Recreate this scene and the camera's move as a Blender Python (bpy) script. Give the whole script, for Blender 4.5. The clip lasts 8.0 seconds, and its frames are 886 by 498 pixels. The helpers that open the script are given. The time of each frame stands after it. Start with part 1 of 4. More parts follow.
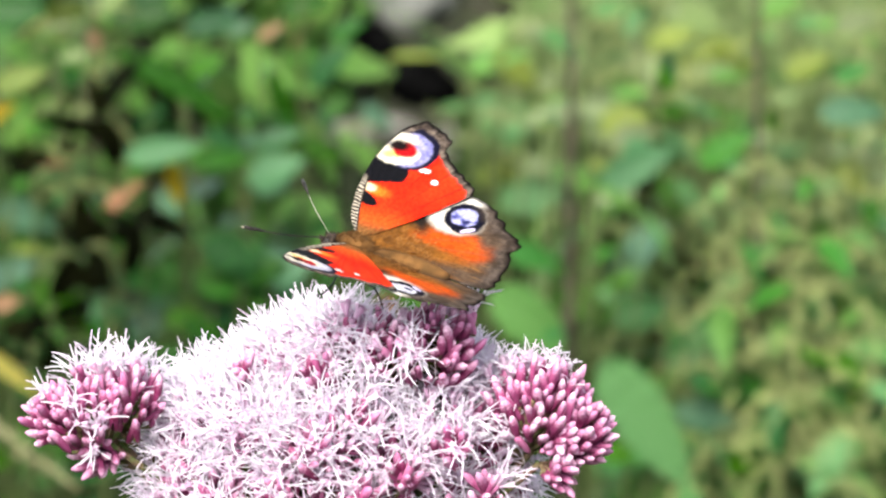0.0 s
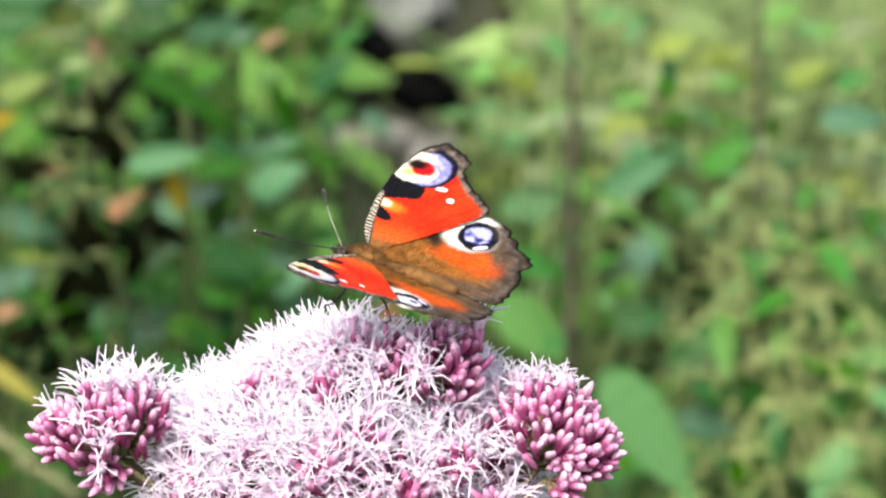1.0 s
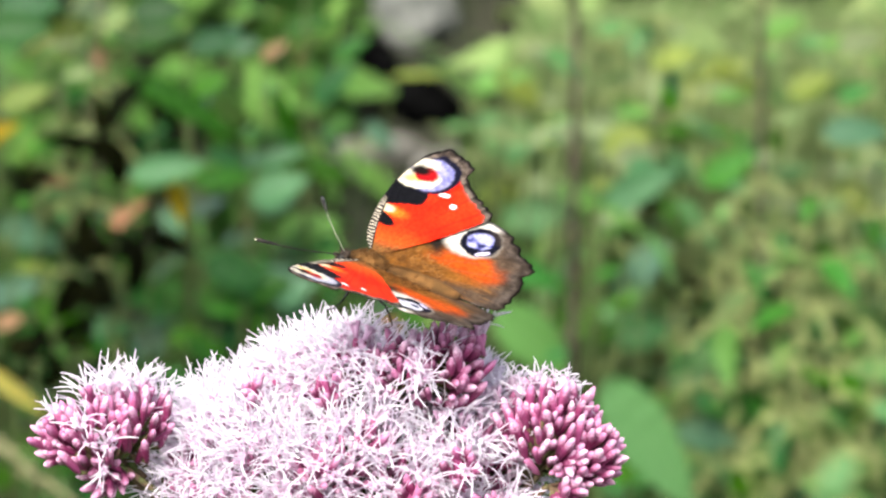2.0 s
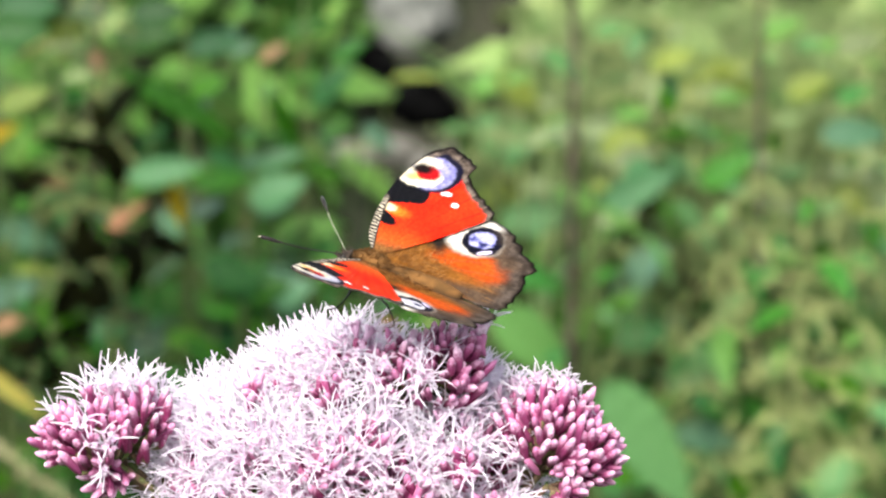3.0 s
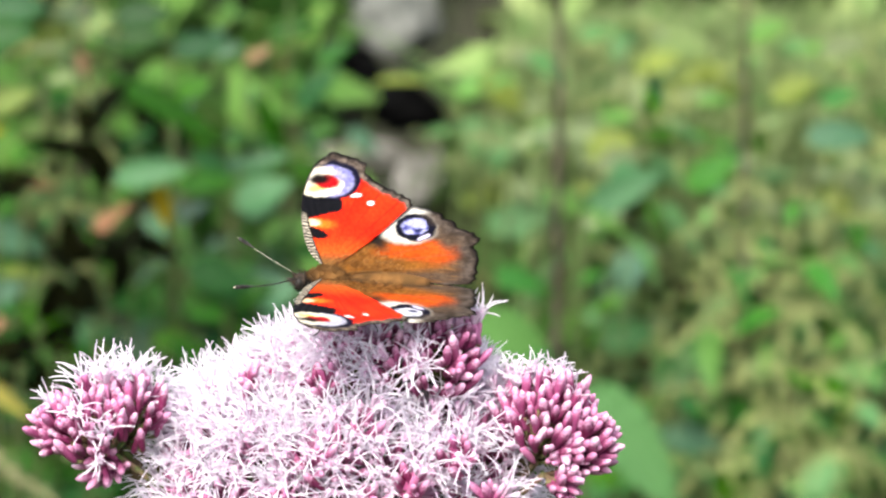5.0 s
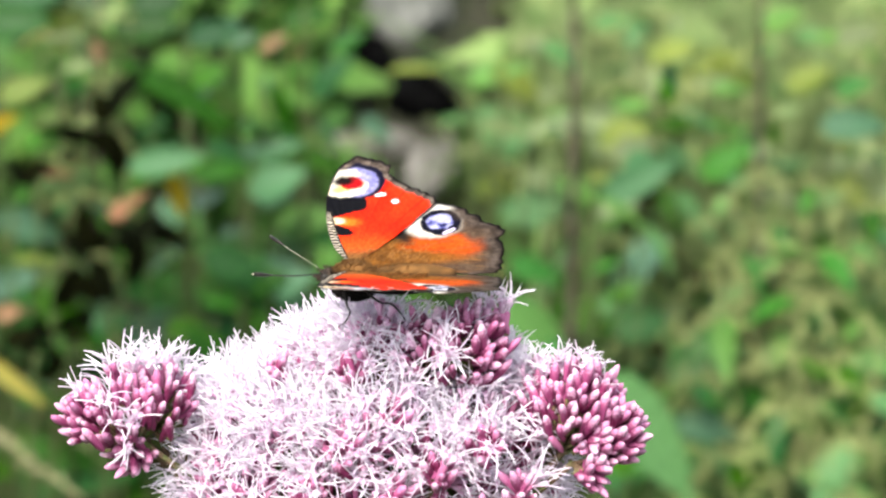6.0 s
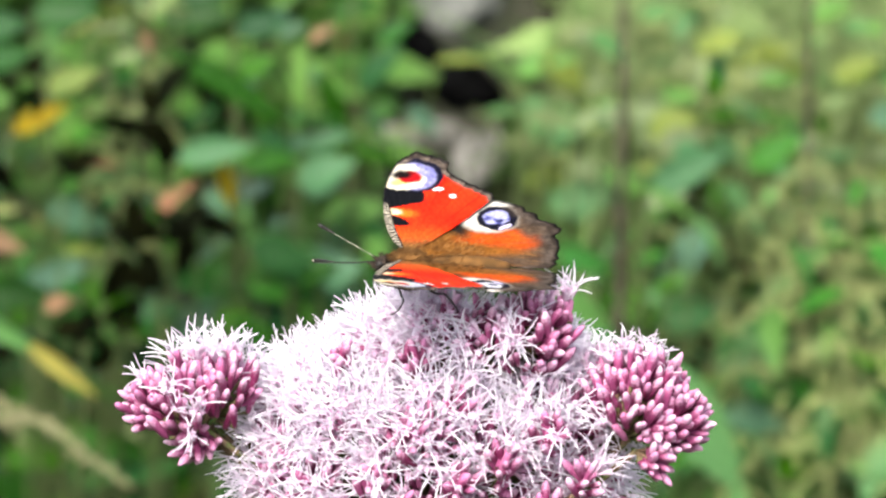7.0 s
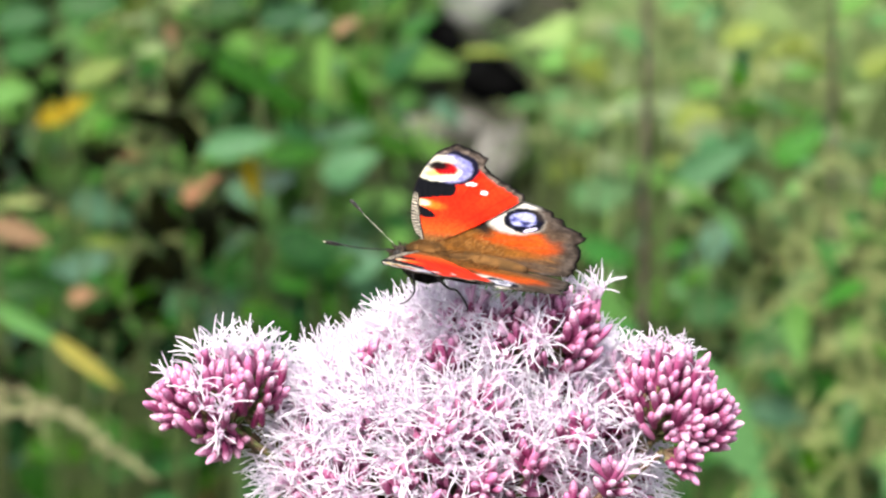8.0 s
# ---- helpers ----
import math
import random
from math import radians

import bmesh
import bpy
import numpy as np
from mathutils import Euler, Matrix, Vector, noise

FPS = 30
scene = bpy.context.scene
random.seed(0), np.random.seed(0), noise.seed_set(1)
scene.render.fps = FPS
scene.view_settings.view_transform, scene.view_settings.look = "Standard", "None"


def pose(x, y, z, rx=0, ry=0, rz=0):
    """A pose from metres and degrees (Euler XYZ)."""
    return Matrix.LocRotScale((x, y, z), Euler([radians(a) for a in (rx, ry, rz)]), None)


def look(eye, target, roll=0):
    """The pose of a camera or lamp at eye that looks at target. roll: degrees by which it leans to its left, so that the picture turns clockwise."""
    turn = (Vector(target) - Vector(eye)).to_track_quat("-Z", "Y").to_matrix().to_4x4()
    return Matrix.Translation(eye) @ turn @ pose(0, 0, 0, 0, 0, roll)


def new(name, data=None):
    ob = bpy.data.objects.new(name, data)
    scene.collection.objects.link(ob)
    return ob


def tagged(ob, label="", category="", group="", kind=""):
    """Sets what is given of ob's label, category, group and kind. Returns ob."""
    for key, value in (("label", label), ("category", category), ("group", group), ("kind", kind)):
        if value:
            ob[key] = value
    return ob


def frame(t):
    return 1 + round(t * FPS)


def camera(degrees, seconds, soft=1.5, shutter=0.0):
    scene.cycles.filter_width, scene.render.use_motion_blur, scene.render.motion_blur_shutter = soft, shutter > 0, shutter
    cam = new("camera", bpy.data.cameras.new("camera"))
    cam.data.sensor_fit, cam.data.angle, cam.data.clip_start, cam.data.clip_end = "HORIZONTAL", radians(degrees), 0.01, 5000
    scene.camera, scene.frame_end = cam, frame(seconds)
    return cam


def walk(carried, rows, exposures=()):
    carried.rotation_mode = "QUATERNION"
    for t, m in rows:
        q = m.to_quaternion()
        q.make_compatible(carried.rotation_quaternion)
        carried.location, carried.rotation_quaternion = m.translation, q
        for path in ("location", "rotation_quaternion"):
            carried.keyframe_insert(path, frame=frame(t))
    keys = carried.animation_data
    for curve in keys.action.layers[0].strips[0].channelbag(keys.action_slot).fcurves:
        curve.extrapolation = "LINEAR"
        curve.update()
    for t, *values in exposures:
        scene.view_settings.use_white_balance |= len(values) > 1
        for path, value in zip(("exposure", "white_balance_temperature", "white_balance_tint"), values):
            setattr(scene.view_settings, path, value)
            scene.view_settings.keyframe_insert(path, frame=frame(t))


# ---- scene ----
# the camera's way
CAMERA_ROWS = [
    (0.0, pose(0.00000, 0.00000, 1.25000, 76.000, -0.000, 0.000)),
    (0.5, pose(-0.00144, 0.00013, 1.25051, 76.049, -0.049, -0.035)),
    (1.0, pose(-0.00152, 0.00054, 1.25216, 76.063, -0.008, -0.023)),
    (1.5, pose(-0.00144, 0.00024, 1.25097, 76.236, -0.140, 0.053)),
    (3.0, pose(-0.00210, 0.00004, 1.25016, 76.327, -0.129, -0.000)),
    (3.5, pose(-0.00099, -0.00020, 1.24919, 76.411, -0.141, -0.126)),
    (4.0, pose(-0.00275, -0.00039, 1.24843, 76.483, -0.161, -0.297)),
    (5.5, pose(-0.00581, -0.00088, 1.24648, 76.395, -0.175, -0.297)),
    (6.0, pose(-0.00812, -0.00077, 1.24693, 76.273, -0.211, -0.152)),
    (6.5, pose(-0.01018, -0.00078, 1.24689, 76.187, -0.195, 0.194)),
    (7.0, pose(-0.01201, -0.00094, 1.24621, 76.143, -0.108, 0.500)),
    (7.5, pose(-0.01213, -0.00066, 1.24735, 76.030, 0.025, 0.727)),
    (8.0, pose(-0.01304, -0.00056, 1.24775, 75.983, -0.104, 0.858)),
]
cam = camera(14.0, 8.0, soft=2.4)
cam.data.dof.use_dof = True
cam.data.dof.focus_distance = 0.625
cam.data.dof.aperture_fstop = 31.5
walk(cam, CAMERA_ROWS, exposures=[(0.0, 1.0), (8.0, 1.0)])

# ---- light ----
SUN_UP, SUN_ROUND = radians(48), radians(204)     # height, and the way it comes from (clockwise from +y)
world = bpy.data.worlds.new("sky")
scene.world = world
world.use_nodes = True
wn = world.node_tree.nodes
sky = wn.new("ShaderNodeTexSky")
sky.sky_type, sky.sun_disc, sky.sun_elevation, sky.sun_rotation = "NISHITA", False, SUN_UP, SUN_ROUND
sky.air_density, sky.dust_density = 1.0, 2.5
wn["Background"].inputs["Strength"].default_value = 0.17
haze = wn.new("ShaderNodeHueSaturation")
haze.inputs["Saturation"].default_value, haze.inputs["Value"].default_value = 0.45, 1.25
world.node_tree.links.new(sky.outputs[0], haze.inputs["Color"])
world.node_tree.links.new(haze.outputs[0], wn["Background"].inputs["Color"])
sun = new("sun", bpy.data.lights.new("sun", "SUN"))
sun.data.energy, sun.data.angle, sun.data.color = 4.0, radians(26), (1.0, 0.96, 0.89)
toward = Vector((math.sin(SUN_ROUND) * math.cos(SUN_UP), math.cos(SUN_ROUND) * math.cos(SUN_UP), math.sin(SUN_UP)))
sun.matrix_world = look(toward * 10, (0, 0, 0))

MM = 0.001
rnd = random.Random(7)


# ---- material tools ----
class Mat:
    """A node material with short calls for masks and mixes."""

    def __init__(self, name, rough=0.6, through_light=0.0):
        self.m = bpy.data.materials.new(name)
        self.m.use_nodes = True
        self.t = self.m.node_tree
        self.b = self.t.nodes["Principled BSDF"]
        self.b.inputs["Roughness"].default_value = rough
        self.b.inputs["Specular IOR Level"].default_value = 0.12
        self.glow = None
        if through_light:
            tr, mix, out = self.n("ShaderNodeBsdfTranslucent"), self.n("ShaderNodeMixShader"), self.t.nodes["Material Output"]
            mix.inputs[0].default_value = through_light
            self.link(self.b.outputs[0], mix.inputs[1])
            self.link(tr.outputs[0], mix.inputs[2])
            self.link(mix.outputs[0], out.inputs["Surface"])
            self.glow = tr

    def n(self, kind, **settings):
        node = self.t.nodes.new(kind)
        for key, value in settings.items():
            setattr(node, key, value)
        return node

    def link(self, a, b):
        self.t.links.new(a, b)

    def put(self, socket, value):
        if hasattr(value, "is_output"):
            self.link(value, socket)
        else:
            socket.default_value = value

    def math(self, op, a, b=0.0, clamp=False):
        node = self.n("ShaderNodeMath", operation=op, use_clamp=clamp)
        self.put(node.inputs[0], a), self.put(node.inputs[1], b)
        return node.outputs[0]

    def ramp(self, value, lo, hi, a=0.0, b=1.0):
        node = self.n("ShaderNodeMapRange", interpolation_type="SMOOTHSTEP")
        self.put(node.inputs[0], value)
        for i, x in enumerate((lo, hi, a, b)):
            node.inputs[i + 1].default_value = x
        return node.outputs[0]

    def mix(self, fac, a, b):
        node = self.n("ShaderNodeMix", data_type="RGBA")
        self.put(node.inputs[0], fac)
        for socket, c in ((node.inputs[6], a), (node.inputs[7], b)):
            self.put(socket, (*c, 1) if isinstance(c, tuple) else c)
        return node.outputs[2]

    def noise(self, scale, detail=3.0, vec=None, out=0):
        node = self.n("ShaderNodeTexNoise")
        node.inputs["Scale"].default_value, node.inputs["Detail"].default_value = scale, detail
        self.link(vec if vec else self.n("ShaderNodeTexCoord").outputs["Object"], node.inputs["Vector"])
        return node.outputs[out]

    def coords(self, kind="Object"):
        return self.n("ShaderNodeTexCoord").outputs[kind]

    def axes(self, vec):
        node = self.n("ShaderNodeSeparateXYZ")
        self.link(vec, node.inputs[0])
        return node.outputs

    def oval(self, vec, cx, cy, rx, ry, turn=0.0, soft=0.12):
        """1 inside an ellipse of the plane, 0 outside it."""
        node = self.n("ShaderNodeMapping", vector_type="TEXTURE")
        self.link(vec, node.inputs[0])
        node.inputs["Location"].default_value = (cx, cy, 0)
        node.inputs["Rotation"].default_value = (0, 0, radians(turn))
        node.inputs["Scale"].default_value = (rx, ry, 1000)
        far = self.n("ShaderNodeVectorMath", operation="LENGTH")
        self.link(node.outputs[0], far.inputs[0])
        return self.ramp(far.outputs["Value"], 1 + soft, 1 - soft)

    def colour(self, c):
        c = (*c, 1) if isinstance(c, tuple) else c
        self.put(self.b.inputs["Base Color"], c)
        if self.glow:
            self.put(self.glow.inputs["Color"], c)
        return self

    def bump(self, height, depth=0.0005, strength=0.6):
        node = self.n("ShaderNodeBump")
        node.inputs["Strength"].default_value, node.inputs["Distance"].default_value = strength, depth
        self.put(node.inputs["Height"], height)
        self.link(node.outputs[0], self.b.inputs["Normal"])
        return self


def spotted(name, a, b, scale, rough=0.7, depth=0.0, through_light=0.0, vary=0.0, lo=0.35, hi=0.65):
    """Two colours by noise, with a finer grain over them; vary: how far each object differs."""
    m = Mat(name, rough, through_light)
    c = m.mix(m.ramp(m.noise(scale), lo, hi), a, b)
    fine = m.ramp(m.noise(scale * 7, 2.0), 0.2, 0.8, 0.75, 1.2)
    if vary:
        own = m.n("ShaderNodeObjectInfo").outputs["Random"]
        fine = m.math("MULTIPLY", fine, m.ramp(own, 0, 1, 1 - vary, 1 + vary))
    hsv = m.n("ShaderNodeHueSaturation")
    if vary:
        tint = m.math("FRACT", m.math("MULTIPLY", own, 7.31))
        m.link(m.ramp(tint, 0, 1, 0.475, 0.5 + vary * 0.07), hsv.inputs["Hue"])
        m.link(m.ramp(tint, 0, 1, 1.20, 0.92), hsv.inputs["Saturation"])
    m.link(fine, hsv.inputs["Value"]), m.link(c, hsv.inputs["Color"])
    m.colour(hsv.outputs[0])
    if depth:
        m.bump(m.noise(scale * 3), depth)
    return m.m


# ---- materials ----
def forewing_material(name, dim, bright):
    """Red with an eyespot; dim and bright: the two tones of the lilac scales in it, any painted sheen included."""
    m = Mat(name, 0.75)
    o = m.axes(m.coords())
    v = m.n("ShaderNodeCombineXYZ")
    m.link(m.math("MULTIPLY", o[0], 1000.0), v.inputs[0])
    m.link(m.math("MULTIPLY", m.math("ABSOLUTE", o[1]), 1000.0), v.inputs[1])
    jit = m.n("ShaderNodeVectorMath", operation="SCALE")
    m.link(m.noise(900, 2.0, out=1), jit.inputs[0])
    jit.inputs["Scale"].default_value = 0.7
    p_ = m.n("ShaderNodeVectorMath", operation="ADD")
    m.link(v.outputs[0], p_.inputs[0]), m.link(jit.outputs[0], p_.inputs[1])
    off = m.n("ShaderNodeVectorMath", operation="SUBTRACT")
    m.link(p_.outputs[0], off.inputs[0])
    off.inputs[1].default_value = (0.35, 0.35, 0.35)
    p = off.outputs[0]
    uv = m.axes(m.coords("UV"))
    a = m.axes(v.outputs[0])
    red = m.mix(m.ramp(m.noise(160), 0.35, 0.7), (0.50, 0.012, 0.003), (0.56, 0.026, 0.005))
    c = m.mix(m.ramp(a[1], 9.0, 3.0), red, (0.42, 0.060, 0.008))
    c = m.mix(m.ramp(a[1], 5.0, 1.5), c, (0.12, 0.055, 0.016))
    vein = m.math("ABSOLUTE", m.math("SUBTRACT", m.math("FRACT", m.math("MULTIPLY", uv[0], 17.0)), 0.5))
    c = m.mix(m.ramp(vein, 0.07, 0.02, 0.0, 0.62), c, (0.15, 0.008, 0.004))
    c = m.mix(m.ramp(m.noise(2600, 2.0), 0.52, 0.75, 0.0, 0.30), c, (0.22, 0.010, 0.004))
    c = m.mix(m.oval(p, -2.0, 11.0, 2.4, 1.1, -2, 0.6), c, (0.50, 0.11, 0.010))
    c = m.mix(m.oval(p, -3.9, 11.2, 2.0, 0.95, -4, 0.3), c, (0.46, 0.39, 0.24))
    bar = m.oval(p, -4.2, 15.9, 6.0, 4.4, 4, 0.06)
    bar = m.math("MULTIPLY", bar, m.ramp(m.math("SUBTRACT", m.axes(p)[1], m.math("MULTIPLY", m.axes(p)[0], 0.42)), 13.7, 14.2))
    c = m.mix(bar, c, (0.003, 0.003, 0.004))
    c = m.mix(m.oval(p, -3.0, 8.7, 2.8, 1.15, -22), c, (0.003, 0.003, 0.004))
    brown = m.mix(m.ramp(m.noise(500, 4.0), 0.35, 0.7), (0.036, 0.026, 0.020), (0.130, 0.100, 0.078))
    c = m.mix(m.ramp(m.math("ADD", a[1], m.math("MULTIPLY", a[0], 0.55)), 25.6, 26.6), c, brown)
    c = m.mix(m.oval(p, -0.6, 22.9, 5.2, 5.4, 0, 0.06), c, (0.004, 0.004, 0.012))
    lilac = m.mix(m.ramp(m.noise(700, 3.0), 0.4, 0.65), dim, bright)
    c = m.mix(m.oval(p, -0.7, 22.4, 4.1, 4.3, 0, 0.09), c, lilac)
    c = m.mix(m.oval(p, -2.2, 20.7, 3.9, 2.7, 20, 0.10), c, (0.47, 0.43, 0.33))
    c = m.mix(m.oval(p, -3.1, 24.4, 3.0, 1.7, 12, 0.25), c, (0.45, 0.41, 0.32))
    c = m.mix(m.oval(p, -3.2, 20.2, 1.9, 0.9, 22, 0.5), c, (0.58, 0.36, 0.10))
    c = m.mix(m.oval(p, -1.4, 22.1, 2.2, 1.8, 10, 0.2), c, (0.26, 0.004, 0.006))
    c = m.mix(m.oval(p, -2.9, 22.7, 1.9, 1.25, 15, 0.5), c, (0.006, 0.003, 0.003))
    for cx, cy, rx, ry in ((3.9, 19.0, 1.0, 0.5), (6.8, 17.1, 0.6, 0.5)):
        c = m.mix(m.oval(p, cx, cy, rx, ry, 15, 0.25), c, (0.70, 0.66, 0.62))
    # brown rim along the outer margin, striped leading edge
    outer = m.math("MULTIPLY", m.ramp(uv[0], 0.36, 0.40), m.ramp(uv[0], 0.80, 0.76))
    c = m.mix(m.math("MULTIPLY", outer, m.ramp(uv[1], 0.905, 0.945)), c, brown)
    creases = m.math("MULTIPLY", m.ramp(m.math("SINE", m.math("MULTIPLY", uv[0], 124.0)), 0.75, 0.98), m.ramp(uv[1], 0.90, 0.97, 0.0, 0.8))
    c = m.mix(m.math("MULTIPLY", outer, creases), c, (0.012, 0.009, 0.007))
    c = m.mix(m.math("MULTIPLY", outer, m.ramp(m.math("ADD", uv[1], m.math("MULTIPLY", m.noise(1500, 2.0), 0.03)), 0.985, 1.005, 0.0, 0.75)), c, (0.014, 0.010, 0.008))
    bars = m.ramp(m.math("SINE", m.math("ADD", m.math("MULTIPLY", a[1], 8.6), m.math("MULTIPLY", m.noise(900, 1.0), 9.0))), -0.2, 0.3)
    costa = m.mix(bars, (0.010, 0.008, 0.007), (0.30, 0.26, 0.20))
    bow = m.math("SUBTRACT", m.math("MULTIPLY", a[1], 0.42), m.math("MULTIPLY", m.math("MULTIPLY", a[1], a[1]), 0.0085))
    inward = m.math("ADD", m.math("ADD", a[0], 1.6), bow)
    short = m.ramp(a[1], 14.0, 12.8)
    c = m.mix(m.math("MULTIPLY", m.ramp(inward, 1.40, 1.22), short), c, (0.012, 0.008, 0.006))
    lead = m.math("MULTIPLY", m.ramp(inward, 1.12, 0.98), short)
    c = m.mix(lead, c, costa)
    edge = m.math("MULTIPLY", m.ramp(uv[0], 0.42, 0.38), m.ramp(uv[1], 0.955, 0.98))
    c = m.mix(m.math("MULTIPLY", edge, m.ramp(a[1], 13.0, 15.0)), c, (0.010, 0.008, 0.007))
    scales = m.n("ShaderNodeHueSaturation")
    m.link(m.ramp(m.noise(1700, 2.0), 0.32, 0.68, 0.70, 1.12), scales.inputs["Value"]), m.link(c, scales.inputs["Color"])
    m.colour(scales.outputs[0])
    m.bump(m.noise(3500, 2.0), 0.00006, 0.5)
    m.b.inputs["Specular IOR Level"].default_value = 0.04
    return m.m


def hindwing_material(name, dim, bright):
    """Rusty brown with an eyespot; dim and bright: the two tones of the blue scales in it, any painted sheen included.
    """
    m = Mat(name, 0.8)
    o = m.axes(m.coords())
    v = m.n("ShaderNodeCombineXYZ")
    m.link(m.math("MULTIPLY", o[0], 1000.0), v.inputs[0])
    m.link(m.math("MULTIPLY", m.math("ABSOLUTE", o[1]), 1000.0), v.inputs[1])
    jit = m.n("ShaderNodeVectorMath", operation="SCALE")
    m.link(m.noise(800, 3.0, out=1), jit.inputs[0])
    jit.inputs["Scale"].default_value = 1.0
    p_ = m.n("ShaderNodeVectorMath", operation="ADD")
    m.link(v.outputs[0], p_.inputs[0]), m.link(jit.outputs[0], p_.inputs[1])
    off = m.n("ShaderNodeVectorMath", operation="SUBTRACT")
    m.link(p_.outputs[0], off.inputs[0])
    off.inputs[1].default_value = (0.5, 0.5, 0.5)
    p = off.outputs[0]
    uv = m.axes(m.coords("UV"))
    a = m.axes(v.outputs[0])
    ground = m.mix(m.ramp(m.noise(420, 4.0), 0.3, 0.7), (0.036, 0.022, 0.014), (0.062, 0.040, 0.025))
    rust = m.mix(m.ramp(m.noise(300, 3.0), 0.3, 0.7), (0.29, 0.032, 0.003), (0.335, 0.052, 0.005))
    tan = m.mix(m.ramp(m.noise(900, 3.0), 0.35, 0.7), (0.105, 0.038, 0.006), (0.165, 0.062, 0.010))
    c = m.mix(m.ramp(a[0], 13.5, 9.5), ground, tan)
    c = m.mix(m.oval(p, 15.6, 5.5, 7.2, 3.6, 8, 0.30), c, rust)
    c = m.mix(m.oval(p, 9.0, 2.2, 11.0, 1.9, 2, 0.5), c, tan)
    vein = m.math("ABSOLUTE", m.math("SUBTRACT", m.math("FRACT", m.math("MULTIPLY", uv[0], 15.0)), 0.5))
    c = m.mix(m.ramp(vein, 0.07, 0.02, 0.0, 0.35), c, (0.10, 0.05, 0.025))
    along = m.n("ShaderNodeMapping")
    m.link(v.outputs[0], along.inputs[0])
    along.inputs["Scale"].default_value, along.inputs["Rotation"].default_value = (0.16, 1.5, 1.0), (0, 0, radians(-14))
    hairs = m.noise(1.3, 4.0, along.outputs[0])
    c = m.mix(m.ramp(hairs, 0.50, 0.72, 0.0, 0.40), c, (0.085, 0.040, 0.014))
    c = m.mix(m.ramp(hairs, 0.46, 0.28, 0.0, 0.35), c, (0.25, 0.112, 0.024))
    smudge = m.math("MULTIPLY", m.oval(p, 12.6, 11.9, 7.6, 6.0, 20, 0.16), m.ramp(a[0], 11.6, 8.6))
    c = m.mix(smudge, c, (0.012, 0.008, 0.006))
    halo = m.mix(m.ramp(a[0], 15.5, 20.0), (0.42, 0.39, 0.34), (0.25, 0.215, 0.175))
    c = m.mix(m.oval(p, 13.9, 12.7, 5.7, 4.7, 20, 0.18), c, halo)
    c = m.mix(m.oval(p, 21.4, 11.6, 2.4, 4.6, 0, 0.5), c, ground)
    c = m.mix(m.oval(p, 15.1, 12.2, 3.75, 3.55, 20, 0.08), c, (0.003, 0.003, 0.008))
    blue = m.mix(m.ramp(m.noise(480, 3.0), 0.34, 0.50), dim, bright)
    c = m.mix(m.oval(p, 14.9, 12.5, 2.45, 2.15, 20, 0.12), c, blue)
    c = m.mix(m.oval(p, 15.6, 11.6, 0.9, 0.5, 20, 0.6), c, (0.010, 0.011, 0.05))
    c = m.mix(m.oval(p, 16.6, 9.9, 1.3, 0.45, 35, 0.3), c, (0.45, 0.40, 0.56))
    outer = m.math("MULTIPLY", m.ramp(uv[0], 0.34, 0.38), m.ramp(uv[0], 0.86, 0.80))
    rim = m.mix(m.ramp(m.noise(500, 4.0), 0.35, 0.7), (0.022, 0.016, 0.012), (0.062, 0.047, 0.037))
    c = m.mix(m.math("MULTIPLY", outer, m.ramp(uv[1], 0.82, 0.94)), c, rim)
    c = m.mix(m.math("MULTIPLY", outer, m.ramp(m.math("ADD", uv[1], m.math("MULTIPLY", m.noise(1500, 2.0), 0.03)), 0.990, 1.010, 0.0, 0.75)), c, (0.014, 0.010, 0.008))
    scales = m.n("ShaderNodeHueSaturation")
    m.link(m.ramp(m.noise(1500, 2.0), 0.32, 0.68, 0.76, 1.08), scales.inputs["Value"]), m.link(c, scales.inputs["Color"])
    m.colour(scales.outputs[0])
    m.bump(m.noise(3000, 2.0), 0.00006, 0.5)
    m.b.inputs["Specular IOR Level"].default_value = 0.04
    return m.m


def bud_material():
    """Magenta bracts below, pale folded petals at the closed tip."""
    m = Mat("rosy_bracts", 0.42, 0.12)
    z = m.axes(m.coords())[2]
    own = m.n("ShaderNodeObjectInfo").outputs["Random"]
    other = m.math("FRACT", m.math("MULTIPLY", own, 5.7))
    low = m.mix(own, (0.14, 0.012, 0.054), (0.37, 0.080, 0.20))
    high = m.mix(other, (0.50, 0.19, 0.35), (0.82, 0.56, 0.71))
    streak = m.math("MULTIPLY", m.ramp(m.noise(1600, 2.0), 0.35, 0.7), 0.0012)
    c = m.mix(m.ramp(m.math("ADD", z, streak), 0.0041, 0.0074), low, high)
    c = m.mix(m.ramp(m.noise(900, 3.0), 0.5, 0.8, 0.0, 0.35), c, (0.50, 0.20, 0.33))
    m.colour(c)
    m.bump(m.noise(1400, 2.0), 0.0002, 0.4)
    m.b.inputs["Specular IOR Level"].default_value = 0.25
    return m.m


def simple(name, c, rough=0.6, through_light=0.0):
    return Mat(name, rough, through_light).colour(c).m


